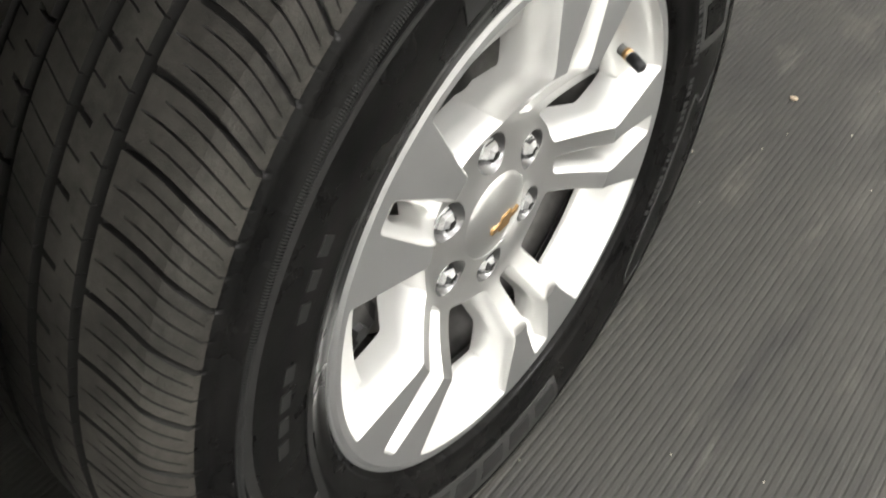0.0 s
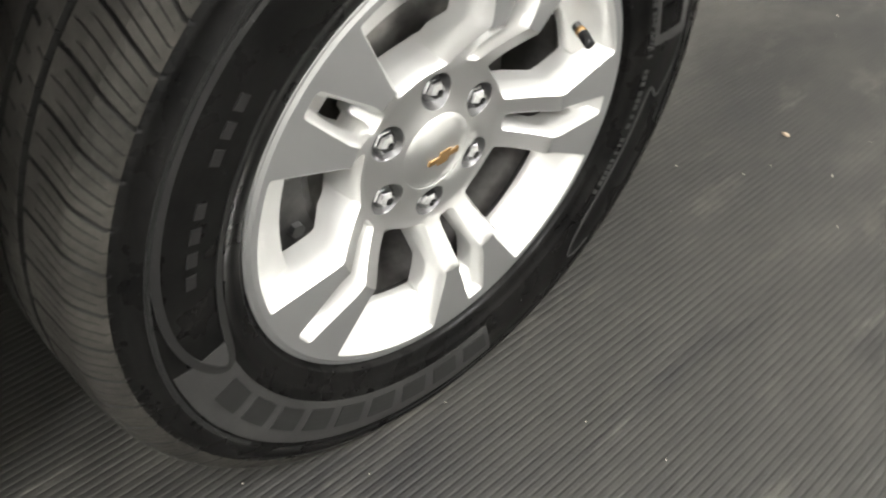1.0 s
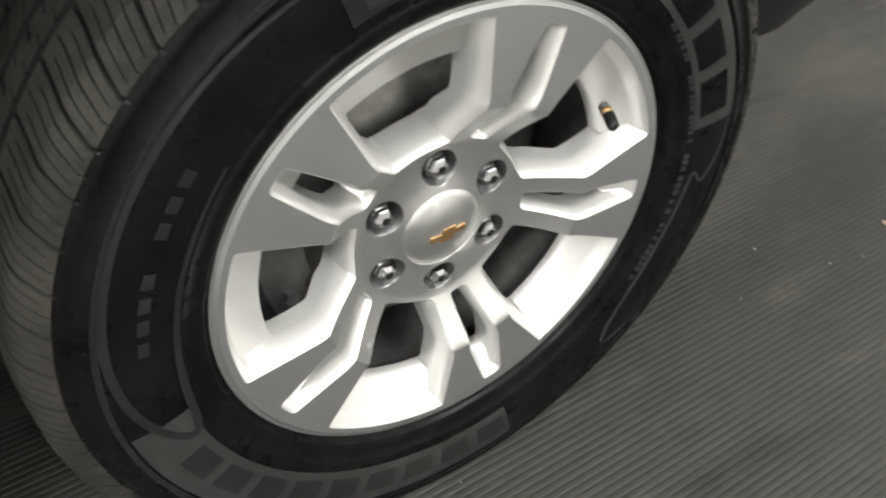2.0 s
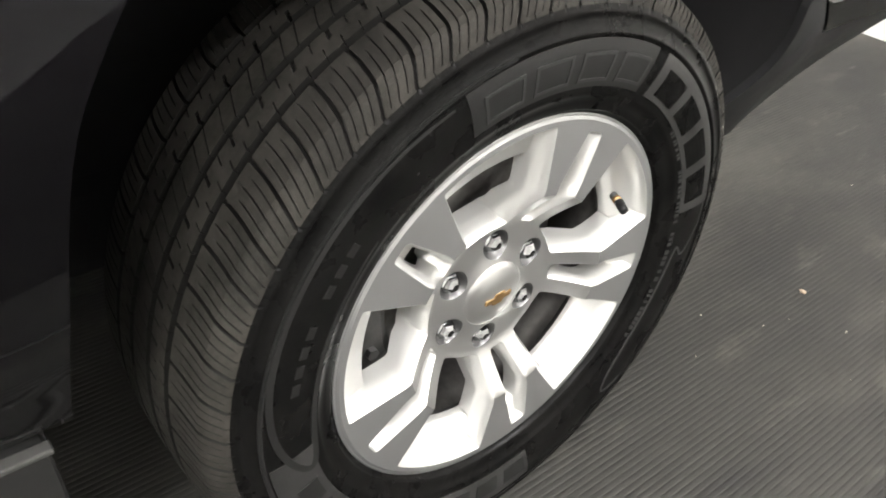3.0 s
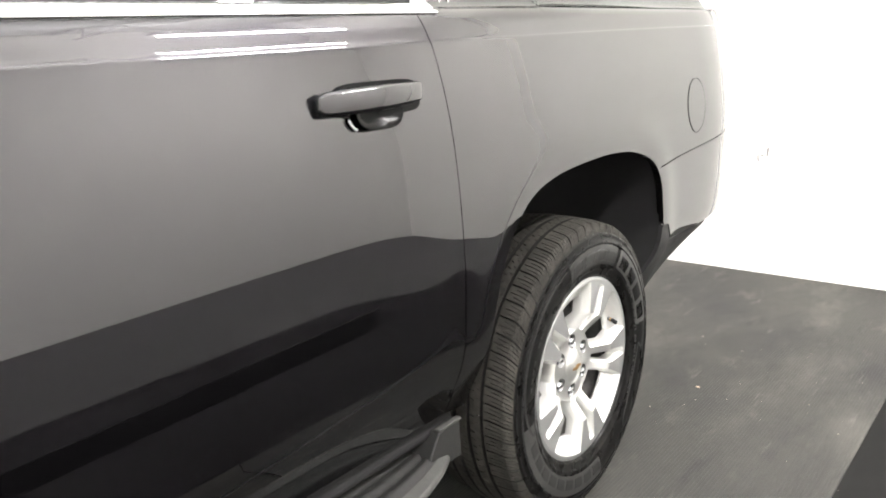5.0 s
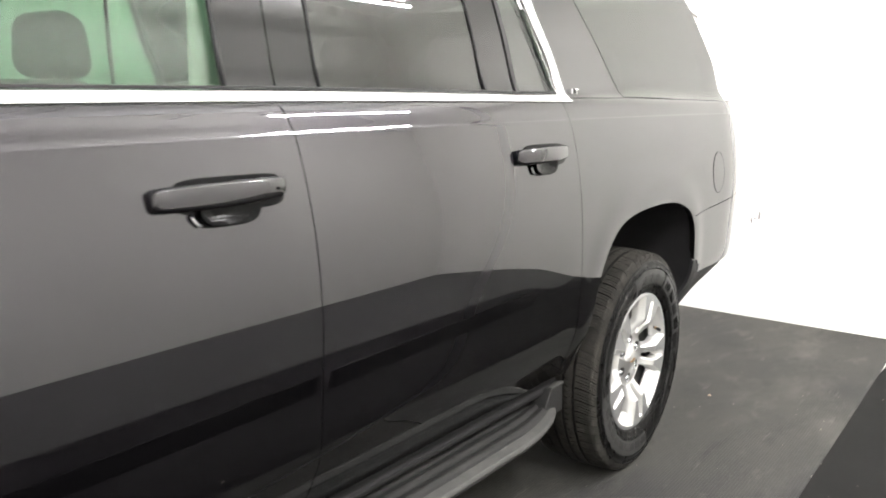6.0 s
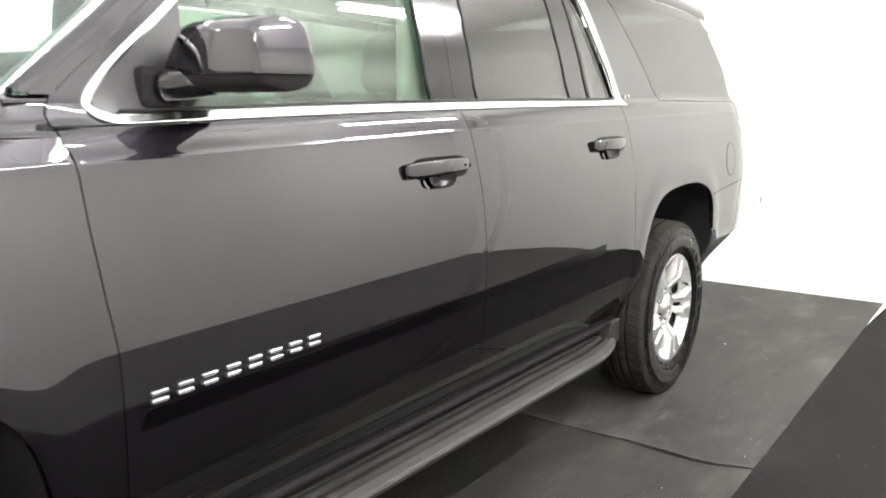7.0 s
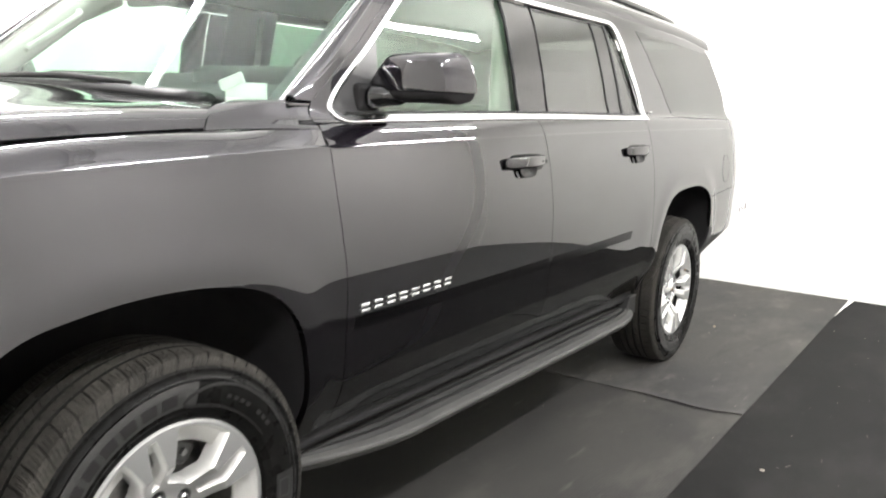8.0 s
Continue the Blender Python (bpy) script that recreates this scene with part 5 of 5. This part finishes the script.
# door handles: a bowed grip over a dark scoop
def door_handle(y0, y1, z, parent):
    n, long = 34, y1 - y0
    bm = bmesh.new()
    rings = []
    for i in range(n + 1):
        t = 0.5 - 0.5 * math.cos(math.pi * i / n)
        end = min(t, 1 - t) / 0.075
        soft = math.sqrt(max(1 - max(1 - end, 0) ** 2.6, 0.004))
        r = (0.0185 + 0.0035 * math.sin(math.pi * t)) * (0.35 + 0.65 * soft) * (1.0 - 0.12 * t)
        stand = 0.006 + 0.015 * math.sin(math.pi * t) ** 0.8
        x = float(side_x(y0 + long * t, z)) + stand
        zz = z + 0.006 + 0.007 * t
        ring = []
        for k in range(16):
            a = 2 * math.pi * k / 16
            c, s = math.cos(a), math.sin(a)
            ring.append(bm.verts.new((x + 0.012 * math.copysign(abs(c) ** 0.4, c) * soft, y0 + long * t, zz + r * math.copysign(abs(s) ** 0.45, s))))
        rings.append(ring)
    for a, b in zip(rings[:-1], rings[1:]):
        for k in range(16):
            bm.faces.new((a[k], a[(k + 1) % 16], b[(k + 1) % 16], b[k]))
    bm.faces.new(rings[0]), bm.faces.new(rings[-1])
    grip = part("door_handle", bm, PAINT, parent, "graphite pull handle over a dark scoop", smooth=True)
    power = lambda c, e: math.copysign(abs(c) ** e, c)
    for end, at in (("handle_foot", y0 + 0.075), ("handle_foot", y1 - 0.05)):
        x = float(side_x(at, z))
        part(end, box_bm(x - 0.004, at - 0.014, z - 0.008, x + 0.014, at + 0.014, z + 0.016, 0.005), GLOSS_BLACK, grip, smooth=True)
    base = [(y0 + 0.046 + (long - 0.044) * (0.5 + 0.5 * power(math.cos(a), 0.35)), z + 0.006 + 0.0285 * power(math.sin(a), 0.5)) for a in np.linspace(0, 2 * math.pi, 44, endpoint=False)]
    link("handle_gasket", skin(base, side_x, depth=0.004, step=0.012, offset=0.0035), MOULDING, grip)
    # scoop and dish are near black: the hollow's shade is in their colour
    scoop = [(y0 + long * (0.53 + 0.27 * power(math.cos(a), 0.55)), z - 0.012 + 0.034 * power(math.sin(a), 0.75)) for a in np.linspace(0, 2 * math.pi, 36, endpoint=False)]
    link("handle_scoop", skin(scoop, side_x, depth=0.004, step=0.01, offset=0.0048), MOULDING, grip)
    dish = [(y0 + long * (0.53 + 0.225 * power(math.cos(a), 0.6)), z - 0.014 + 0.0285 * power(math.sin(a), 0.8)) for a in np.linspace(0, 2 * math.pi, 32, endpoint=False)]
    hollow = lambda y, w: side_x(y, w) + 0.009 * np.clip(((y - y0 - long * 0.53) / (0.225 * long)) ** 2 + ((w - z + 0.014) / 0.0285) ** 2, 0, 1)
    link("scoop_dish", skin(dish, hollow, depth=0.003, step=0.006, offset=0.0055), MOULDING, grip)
    # a satin bead draws the highlight on the scoop's edge
    lip = [(float(side_x(a, b)) + 0.0055, a, b) for a, b in scoop[19:24]]
    part("scoop_glint", tube_bm(lip, 0.0025, 6), SATIN, grip, smooth=True)
    return grip


both(door_handle(-1.982, -1.716, 1.135, suv))
both(door_handle(-0.932, -0.678, 1.153, suv))
bm = bmesh.new()
bmesh.ops.create_cone(bm, cap_ends=True, segments=16, radius1=0.004, radius2=0.0035, depth=0.006, matrix=Matrix.Translation((float(side_x(-1.735, 1.14)) + 0.031, -1.734, 1.144)) @ pose(0, 0, 0, 0, 90))
part("key_lock", bm, PAINT, front_door)

# raised badge of eight plain chrome blocks, and the small trim badge
for i in range(8):
    y0 = -2.738 + i * 0.0560
    z0 = 0.778 + i * 0.0015
    x0 = float(side_x(y0 + 0.018, z0 + 0.012))
    bm = bmesh.new()
    bars = ((0.001, 0.001, 0.035, 0.0085), (0.001, 0.0165, 0.035, 0.024))
    for a, b, c, d in bars:
        bmesh.ops.create_cube(bm, size=1, matrix=Matrix.Translation((0.002, (a + c) / 2, (b + d) / 2)) @ Matrix.Diagonal((0.007, c - a, d - b, 1)))
    bmesh.ops.bevel(bm, geom=list(bm.edges), offset=0.0012, segments=1, affect="EDGES")
    part("badge_block", bm, CHROME, front_door, "plain chrome badge block", m=pose(x0, y0, z0))
for text, y0 in (("L", -0.531), ("T", -0.509)):
    cu = bpy.data.curves.new("letter", "FONT")
    cu.body, cu.size, cu.extrude = text, 0.034, 0.002
    tmp = new("letter_tmp", cu)
    me = bpy.data.meshes.new_from_object(tmp)
    bpy.data.objects.remove(tmp)
    link("trim_letter", me, CHROME, body_side, "chrome letter " + text, m=pose(float(side_x(y0, 1.326)) + 0.003, y0, 1.313, 90, 0, 90))

# slim moulding along each door, with square ends
mould_z = spline([(-2.8, 0.752), (-2.05, 0.760), (-1.5, 0.770), (-0.8, 0.787)])


def door_moulding(y0, y1, parent):
    """A flat-faced strip on the flank, 36 mm high; its ends are cut aslant."""
    n = 40
    rows = [(-0.018, -0.002), (-0.0178, 0.0008), (0.0, 0.0009), (0.0178, 0.0008), (0.018, -0.002)]
    bm = bmesh.new()
    rings = []
    for t in np.linspace(0, 1, n):
        ring = []
        for h, lift in rows:
            y = y0 + (y1 - y0) * t + 0.35 * h
            z = float(mould_z(y)) + h
            ring.append(bm.verts.new((float(side_x(y, z)) + lift, y, z)))
        rings.append(ring)
    for a, b in zip(rings[:-1], rings[1:]):
        for k in range(len(rows) - 1):
            bm.faces.new((a[k], a[k + 1], b[k + 1], b[k]))
    bm.faces.new(rings[0]), bm.faces.new(rings[-1])
    return part("door_moulding", bm, MOULDING, parent, "slim dark moulding along the door")


door_moulding(-2.755, -1.652, front_door)
door_moulding(-1.617, -0.835, rear_door)

# rocker and running board
def rocker_point(u, v):
    x0 = side_x(u, 0.478)
    return x0 - 0.010 - 0.055 * v - 0.012 * np.sin(v * 3 * math.pi) * (v < 1), u, 0.478 - 0.115 * v


rocker = link("rocker_panel", sheet(rocker_point, np.linspace(-2.90, -0.50, 50), np.linspace(0, 1, 24), 0.01, flip=True), LINER, suv)
board_in = -0.150


def board_out(y):
    """The board's outer edge in plan: straight, drawn in at both ends."""
    a = np.clip((y + 2.93) / 0.52, 0, 1)
    b = np.clip((-0.498 - y) / 0.36, 0, 1)
    return -0.125 + 0.130 * np.sin(a * 1.5708) ** 0.9 * np.sin(b * 1.5708) ** 0.5


board_fall = spline([(0, 0.394), (0.15, 0.390), (0.5, 0.385), (0.8, 0.379), (1.0, 0.372)])


def board_top(u, v):
    """Three soft ridges run along the tread, inside a flat outer rim."""
    wave = np.where((v > 0.10) & (v < 0.82), 0.5 - 0.5 * np.cos((v - 0.10) / 0.72 * 6 * math.pi), 0.0)
    joint = -0.0025 * np.exp(-((v - 0.835) / 0.008) ** 2)
    return board_in + (board_out(u) - board_in) * v, u, board_fall(v) + 0.0055 * wave + joint


def board_rim(u, v):
    """The rim's flat top, rolled over its outer edge."""
    over = np.clip((v - 0.7) / 0.3, 0, 1)
    w = 0.845 + 0.155 * np.minimum(v / 0.7, 1)
    x = board_in + (board_out(u) - board_in) * w
    return x + 0.007 * np.sin(over * math.pi) - 0.012 * np.maximum(over - 0.5, 0), u, board_fall(w) + 0.0018 * (over < 1) - 0.030 * over ** 1.2


ys = np.concatenate([np.linspace(-2.925, -0.70, 70), np.linspace(-0.69, -0.503, 40)])
running_board = link("running_board", sheet(board_top, ys, np.linspace(0, 0.86, 70), 0.0, flip=True), GREY_PLASTIC, suv, "grey ribbed running board below the doors")
link("board_rim", sheet(board_rim, ys, np.linspace(0, 1, 24), 0.0, flip=True), STEP_EDGE, running_board, "dusty pale grey outer rim")
k = len(ys)
verts = [np.column_stack([board_out(ys) - 0.006, ys, np.full(k, 0.343)]), np.column_stack([np.full(k, -0.30), ys, np.full(k, 0.33)])]
faces = [(i, i + 1, k + i + 1, k + i) for i in range(k - 1)]
link("board_underside", raw(np.vstack(verts), faces), LINER, running_board)
part("sill_box", box_bm(-0.45, -2.90, 0.33, -0.150, -0.50, 0.47, 0.01), LINER, suv)
# the plate that closes the sill ahead of the rear wheel
bm = bmesh.new()
prof = [(-0.610, 0.383), (-0.576, 0.436), (-0.502, 0.441), (-0.496, 0.350), (-0.610, 0.350)]
lo = [bm.verts.new((-0.150, y, z)) for y, z in prof]
hi = [bm.verts.new((-0.062, y, z)) for y, z in prof]
bm.faces.new(lo), bm.faces.new(hi[::-1])
for i in range(5):
    bm.faces.new((lo[i], lo[(i + 1) % 5], hi[(i + 1) % 5], hi[i]))
bmesh.ops.bevel(bm, geom=list(bm.edges), offset=0.003, segments=1, affect="EDGES")
sill_end = part("sill_end", bm, GREY_PLASTIC, suv)
# pale strip paints the light that the plate's upward edge catches
part("sill_lip", box_bm(-0.074, -0.577, -0.003, -0.0595, -0.499, 0.0035, 0.002), STEP_EDGE, sill_end, "top edge, coloured pale for the light it catches", m=Matrix.Translation((0, 0, 0.4405)))


# door mirror on its foot
def door_mirror():
    foot = part("mirror", tube_bm([(-0.105, -2.600, 1.335), (-0.075, -2.595, 1.337), (-0.045, -2.575, 1.342), (-0.01, -2.55, 1.347)], [0.038, 0.036, 0.032, 0.028], 14, flat=0.9), GLOSS_BLACK, suv, "graphite door mirror on a black foot", smooth=True)
    part("mirror_plinth", box_bm(-0.125, -2.655, 1.296, -0.080, -2.560, 1.374, 0.016, 2), LINER, foot)

    def shell(cut0, cut1, scale):
        """The housing, between two heights."""
        bm = bmesh.new()
        rings = []
        for i in range(15):
            t = 0.5 - 0.5 * math.cos(math.pi * i / 14)
            z = cut0 + (cut1 - cut0) * t
            h = (z - 1.327) / (1.460 - 1.327)
            top = 1 - 0.09 * max(h - 0.5, 0) / 0.5 - 0.05 * max(0.25 - h, 0) / 0.25
            shrink = math.sqrt(max(1 - abs(2 * h - 1) ** 7, 0.10))
            xi = 0.041 - 0.132 * top * scale + 0.085 * (h - 0.5)
            xo = 0.041 + 0.132 * top * scale * (0.94 + 0.06 * shrink) - 0.018 * max(h - 0.3, 0)
            yf, yb = -2.535 - 0.066 * scale * shrink, -2.535 + 0.075 * scale * shrink
            plan = rounded([(xi, yf + 0.006), (xi + 0.45 * (xo - xi), yf - 0.001), (xo - 0.022, yf + 0.016), (xo, yb - 0.008), (xi + 0.012, yb)], 0.02)
            ring = [bm.verts.new((x, y + 0.10 * max(x - 0.06, 0), z)) for x, y in plan]
            rings.append(ring)
        for a, b in zip(rings[:-1], rings[1:]):
            for k in range(30):
                bm.faces.new((a[k], a[(k + 1) % 30], b[(k + 1) % 30], b[k]))
        bm.faces.new(rings[0]), bm.faces.new(rings[-1])
        return bm
    part("mirror_cap", shell(1.357, 1.460, 1.0), PAINT, foot, "graphite painted cap", smooth=True)
    part("mirror_base", shell(1.327, 1.356, 0.972), LINER, foot, smooth=True)
    part("mirror_glass", box_bm(-0.020, -2.470, 1.350, 0.120, -2.462, 1.438, 0.001), material("mirror_silver", (0.9, 0.9, 0.9), 0.02, 1.0), foot)
    return foot


both(door_mirror())

# roof rails
for sx in (1, -1):
    line = [(CX + sx * (0.655 - 0.02 * abs(y + 0.6)), y, float(rail_z(y)) + 0.79 * float(crown(y) - rail_z(y)) - 0.014 + 0.044 * (1 - math.exp(-min(y + 1.75, 0.675 - y) / 0.05))) for y in np.linspace(-1.75, 0.665, 48)]
    part("roof_rail", tube_bm(line, 0.018, 10, flat=1.0), GLOSS_BLACK, suv, smooth=True)

# front end, plain, closing the vehicle
def nose_point(u, v):
    x = -0.17 - 1.66 * u
    w = (2 * u - 1)
    return x, -4.22 + 0.16 * w ** 4 - 0.05 * np.sin(v * math.pi) - 0.02, 0.35 + 0.80 * v


front_bumper = link("front_bumper", sheet(nose_point, np.linspace(0, 1, 40), np.linspace(0, 1, 20), 0.02), PAINT, suv)


def nose_side(u, v):
    return plan_x(u) - 0.01 + low_x(-0.45), u, 0.40 + 0.42 * v


both(link("bumper_side", sheet(nose_side, np.linspace(-4.15, -3.76, 16), np.linspace(0, 1, 10), 0.012), PAINT, front_bumper))


# ---- cabin ----
def seat(x, y, wide, name):
    s = part(name, box_bm(x - wide / 2, y - 0.25, 0.72, x + wide / 2, y + 0.25, 0.90, 0.05, 3), CLOTH, suv, smooth=True)
    bm = box_bm(-wide / 2, -0.07, 0, wide / 2, 0.07, 0.525, 0.06, 4)
    part("backrest", bm, CLOTH, s, m=pose(x, y + 0.26, 0.82, -14), smooth=True)
    for hx in ((x,) if wide < 0.7 else (x - wide / 3, x + wide / 3)):
        bm = box_bm(-0.155, -0.065, 0, 0.155, 0.065, 0.200, 0.06, 4)
        for v in bm.verts:
            v.co.x *= 1.10 - 0.30 * v.co.z / 0.205
            v.co.y -= 0.10 * v.co.z
        part("headrest", bm, CLOTH, s, m=pose(hx, y + 0.415, 1.335, -4), smooth=True)
        for dx in (-0.06, 0.06):
            part("headrest_post", tube_bm([(hx + dx, y + 0.375, 1.27), (hx + dx, y + 0.405, 1.40)], 0.006, 8), CHROME, s, smooth=True)
    return s


for sx in (-0.55, -1.45):
    seat(sx, -1.725, 0.52, "front_seat")
    seat(CX + (sx - CX) * 0.62, -0.55, 0.44, "second_row_seat")
seat(-1.0, 0.38, 1.0, "third_row_seat")
part("cabin_floor", box_bm(-1.50, -2.85, 0.465, -0.50, 1.2, 0.52), TRIM, suv)
dash = part("dashboard", box_bm(-1.83, -2.98, 0.90, -0.17, -2.46, 1.25, 0.06, 3), TRIM, suv, smooth=True)
bm = box_bm(-1.78, -2.83, 1.235, -0.22, -2.47, 1.395, 0.022, 3)
for v in bm.verts:
    if v.co.z > 1.30:
        v.co.z -= 0.072 * min(max((-2.50 - v.co.y) / 0.30, 0), 1) ** 1.4
part("dash_top", bm, TRIM, dash, smooth=True)
part("instrument_hood", box_bm(-0.78, -2.64, 1.30, -0.36, -2.46, 1.415, 0.03, 3), TRIM, dash, smooth=True)
bm = tube_bm([(-0.56 + 0.19 * math.cos(a), -2.36 - 0.08 * math.sin(a), 1.18 + 0.175 * math.sin(a)) for a in np.linspace(0, 2 * math.pi, 32, endpoint=False)], 0.016, 8, closed=True)
steering = part("steering_wheel", bm, PLASTIC, suv, smooth=True)
part("steering_hub", box_bm(-0.65, -2.40, 1.11, -0.47, -2.34, 1.24, 0.025), PLASTIC, steering, smooth=True)
part("rear_view_mirror", box_bm(-1.12, -2.62, 1.60, -0.88, -2.585, 1.665, 0.014), PLASTIC, suv, smooth=True)
part("sun_visor", box_bm(-0.85, -2.50, 1.735, -0.45, -2.30, 1.75, 0.006), LININGS, suv)


def headliner(u, v):
    return CX + 0.78 * (2 * v - 1), u, rail_z(u) - 0.01 + (crown(u) - rail_z(u) - 0.03) * (1 - (2 * v - 1) ** 4)


link("headliner", sheet(headliner, np.linspace(-2.28, 0.9, 30), np.linspace(0, 1, 16), 0.01), LININGS, suv)
for y0, y1, top in ((-2.76, -1.66, 1.285), (-1.63, -0.62, 1.29)):
    both(part("door_lining", box_bm(-0.205, y0, 0.50, -0.110, y1, top, 0.025, 2), TRIM, suv, smooth=True))
both(part("side_lining", box_bm(-0.30, -0.58, 1.02, -0.135, 0.95, 1.29, 0.03, 2), TRIM, suv, smooth=True))
part("pillar_lining", box_bm(-0.235, -1.74, 1.27, -0.185, -1.58, 1.74, 0.02, 2), LININGS, suv, smooth=True)
lining = box_bm(-1.775, -1.66, 1.27, -1.725, -1.37, 1.74, 0.02, 2)
for v in lining.verts:
    v.co.y += 0.22 * (v.co.z - 1.45)
lining = part("pillar_lining", lining, TRIM, suv, smooth=True)
part("seat_belt", tube_bm([(-1.715, -1.44, 1.70), (-1.705, -1.47, 1.50), (-1.70, -1.52, 1.25)], 0.02, 6, flat=0.15), LININGS, lining)
for sx in (1, -1):
    lining = part("front_pillar_lining", tube_bm([(CX + sx * 0.835, -2.80, 1.30), (CX + sx * 0.80, -2.62, 1.45), (CX + sx * 0.755, -2.40, 1.63), (CX + sx * 0.72, -2.24, 1.72)], [0.05, 0.055, 0.055, 0.06], 10, flat=0.7), LININGS, suv, smooth=True)
    part("grab_handle", tube_bm(smooth_path([(CX + sx * 0.79, -2.60, 1.47), (CX + sx * 0.735, -2.58, 1.485), (CX + sx * 0.70, -2.42, 1.605), (CX + sx * 0.745, -2.40, 1.63)], 5), 0.014, 8), LININGS, lining, smooth=True)
paper = tagged(part("paper_card", box_bm(-0.385, -2.842, 1.300, -0.232, -2.840, 1.360, 0.0), PAPER), "white printed card standing on the dashboard behind the windscreen", "card")
part("folded_corner", box_bm(-0.050, -0.0015, -0.014, 0.030, 0.0015, 0.016, 0.004), PAPER, paper, m=pose(-0.345, -2.846, 1.364, 12, -18, 6))

# the right flank is the left one turned over
for ob in (front_door, rear_door, body_side, front_fender, rear_bumper, tailgate, hood, roof, running_board, rocker):
    turned = both(ob)
    for pane in [o for o in turned.children if o.name.startswith(("rear_door_glass", "rear_door_light", "division_cover"))]:
        pane.data = pane.data.copy()
        pane.data.materials[0] = MID
        tagged(pane, "tinted greenish door glass")
for ob in [o for o in suv.children if o.name.split(".")[0] in ("window_trim", "belt_seal", "rear_pillar", "rear_window", "tail_shelf", "sill_box", "sill_end")]:
    both(ob)

# grit on the mats
rnd = random.Random(21)
bm = bmesh.new()
for i in range(150):
    x, y = rnd.uniform(-0.3, 1.4), rnd.uniform(-1.2, 1.6)
    r = rnd.choice((0.0006, 0.0008, 0.001, 0.0014))
    bmesh.ops.create_icosphere(bm, subdivisions=1, radius=r, matrix=Matrix.Translation((x, y, r * 0.5)) @ pose(0, 0, 0, rnd.uniform(0, 90), rnd.uniform(0, 90)) @ Matrix.Diagonal((1, rnd.uniform(0.6, 2.2), 0.6, 1)))
tagged(part("floor_grit", bm, GRIT), "pale crumbs of grit scattered over the ribbed mat", "grit", kind="stuff")
bm = bmesh.new()
bmesh.ops.create_icosphere(bm, subdivisions=2, radius=0.006, matrix=Matrix.Diagonal((1.3, 0.8, 0.6, 1)))
tagged(part("pebble", bm, material("tan_pebble", (0.42, 0.33, 0.24), 0.8), m=Matrix.Translation((-0.033, 0.894, 0.003))), "small tan pebble lying on the rubber mat", "pebble")
bm = bmesh.new()
bmesh.ops.create_icosphere(bm, subdivisions=2, radius=0.007, matrix=Matrix.Diagonal((1.4, 0.9, 0.5, 1)))
tagged(part("pebble", bm, GRIT, m=Matrix.Translation((0.75, -1.2, 0.003))), "pale crumb lying on the black runner", "pebble")

# scuffs on the wall
SCUFF = mottle(material("scuff_grey", (0.45, 0.44, 0.42), 0.8), (0.13, 0.125, 0.115), (0.24, 0.235, 0.22), 60)
for sx, sz, w, h, turn in ((-0.30, 0.635, 0.012, 0.055, 4), (-0.345, 0.60, 0.010, 0.04, -6), (-0.325, 0.615, 0.03, 0.008, 20)):
    bm = bmesh.new()
    bmesh.ops.create_circle(bm, cap_ends=True, segments=14, radius=1, matrix=pose(0, 0, 0, 90) @ Matrix.Diagonal((w / 2, h / 2, 1, 1)))
    geo = bmesh.ops.extrude_face_region(bm, geom=list(bm.faces))
    bmesh.ops.translate(bm, verts=[v for v in geo["geom"] if isinstance(v, bmesh.types.BMVert)], vec=(0, -0.0012, 0))
    part("scuff_mark", bm, SCUFF, bpy.data.objects["wall_north"], m=Matrix.Translation((sx, WALL_Y - 0.0005, sz)) @ pose(0, 0, 0, 0, turn))
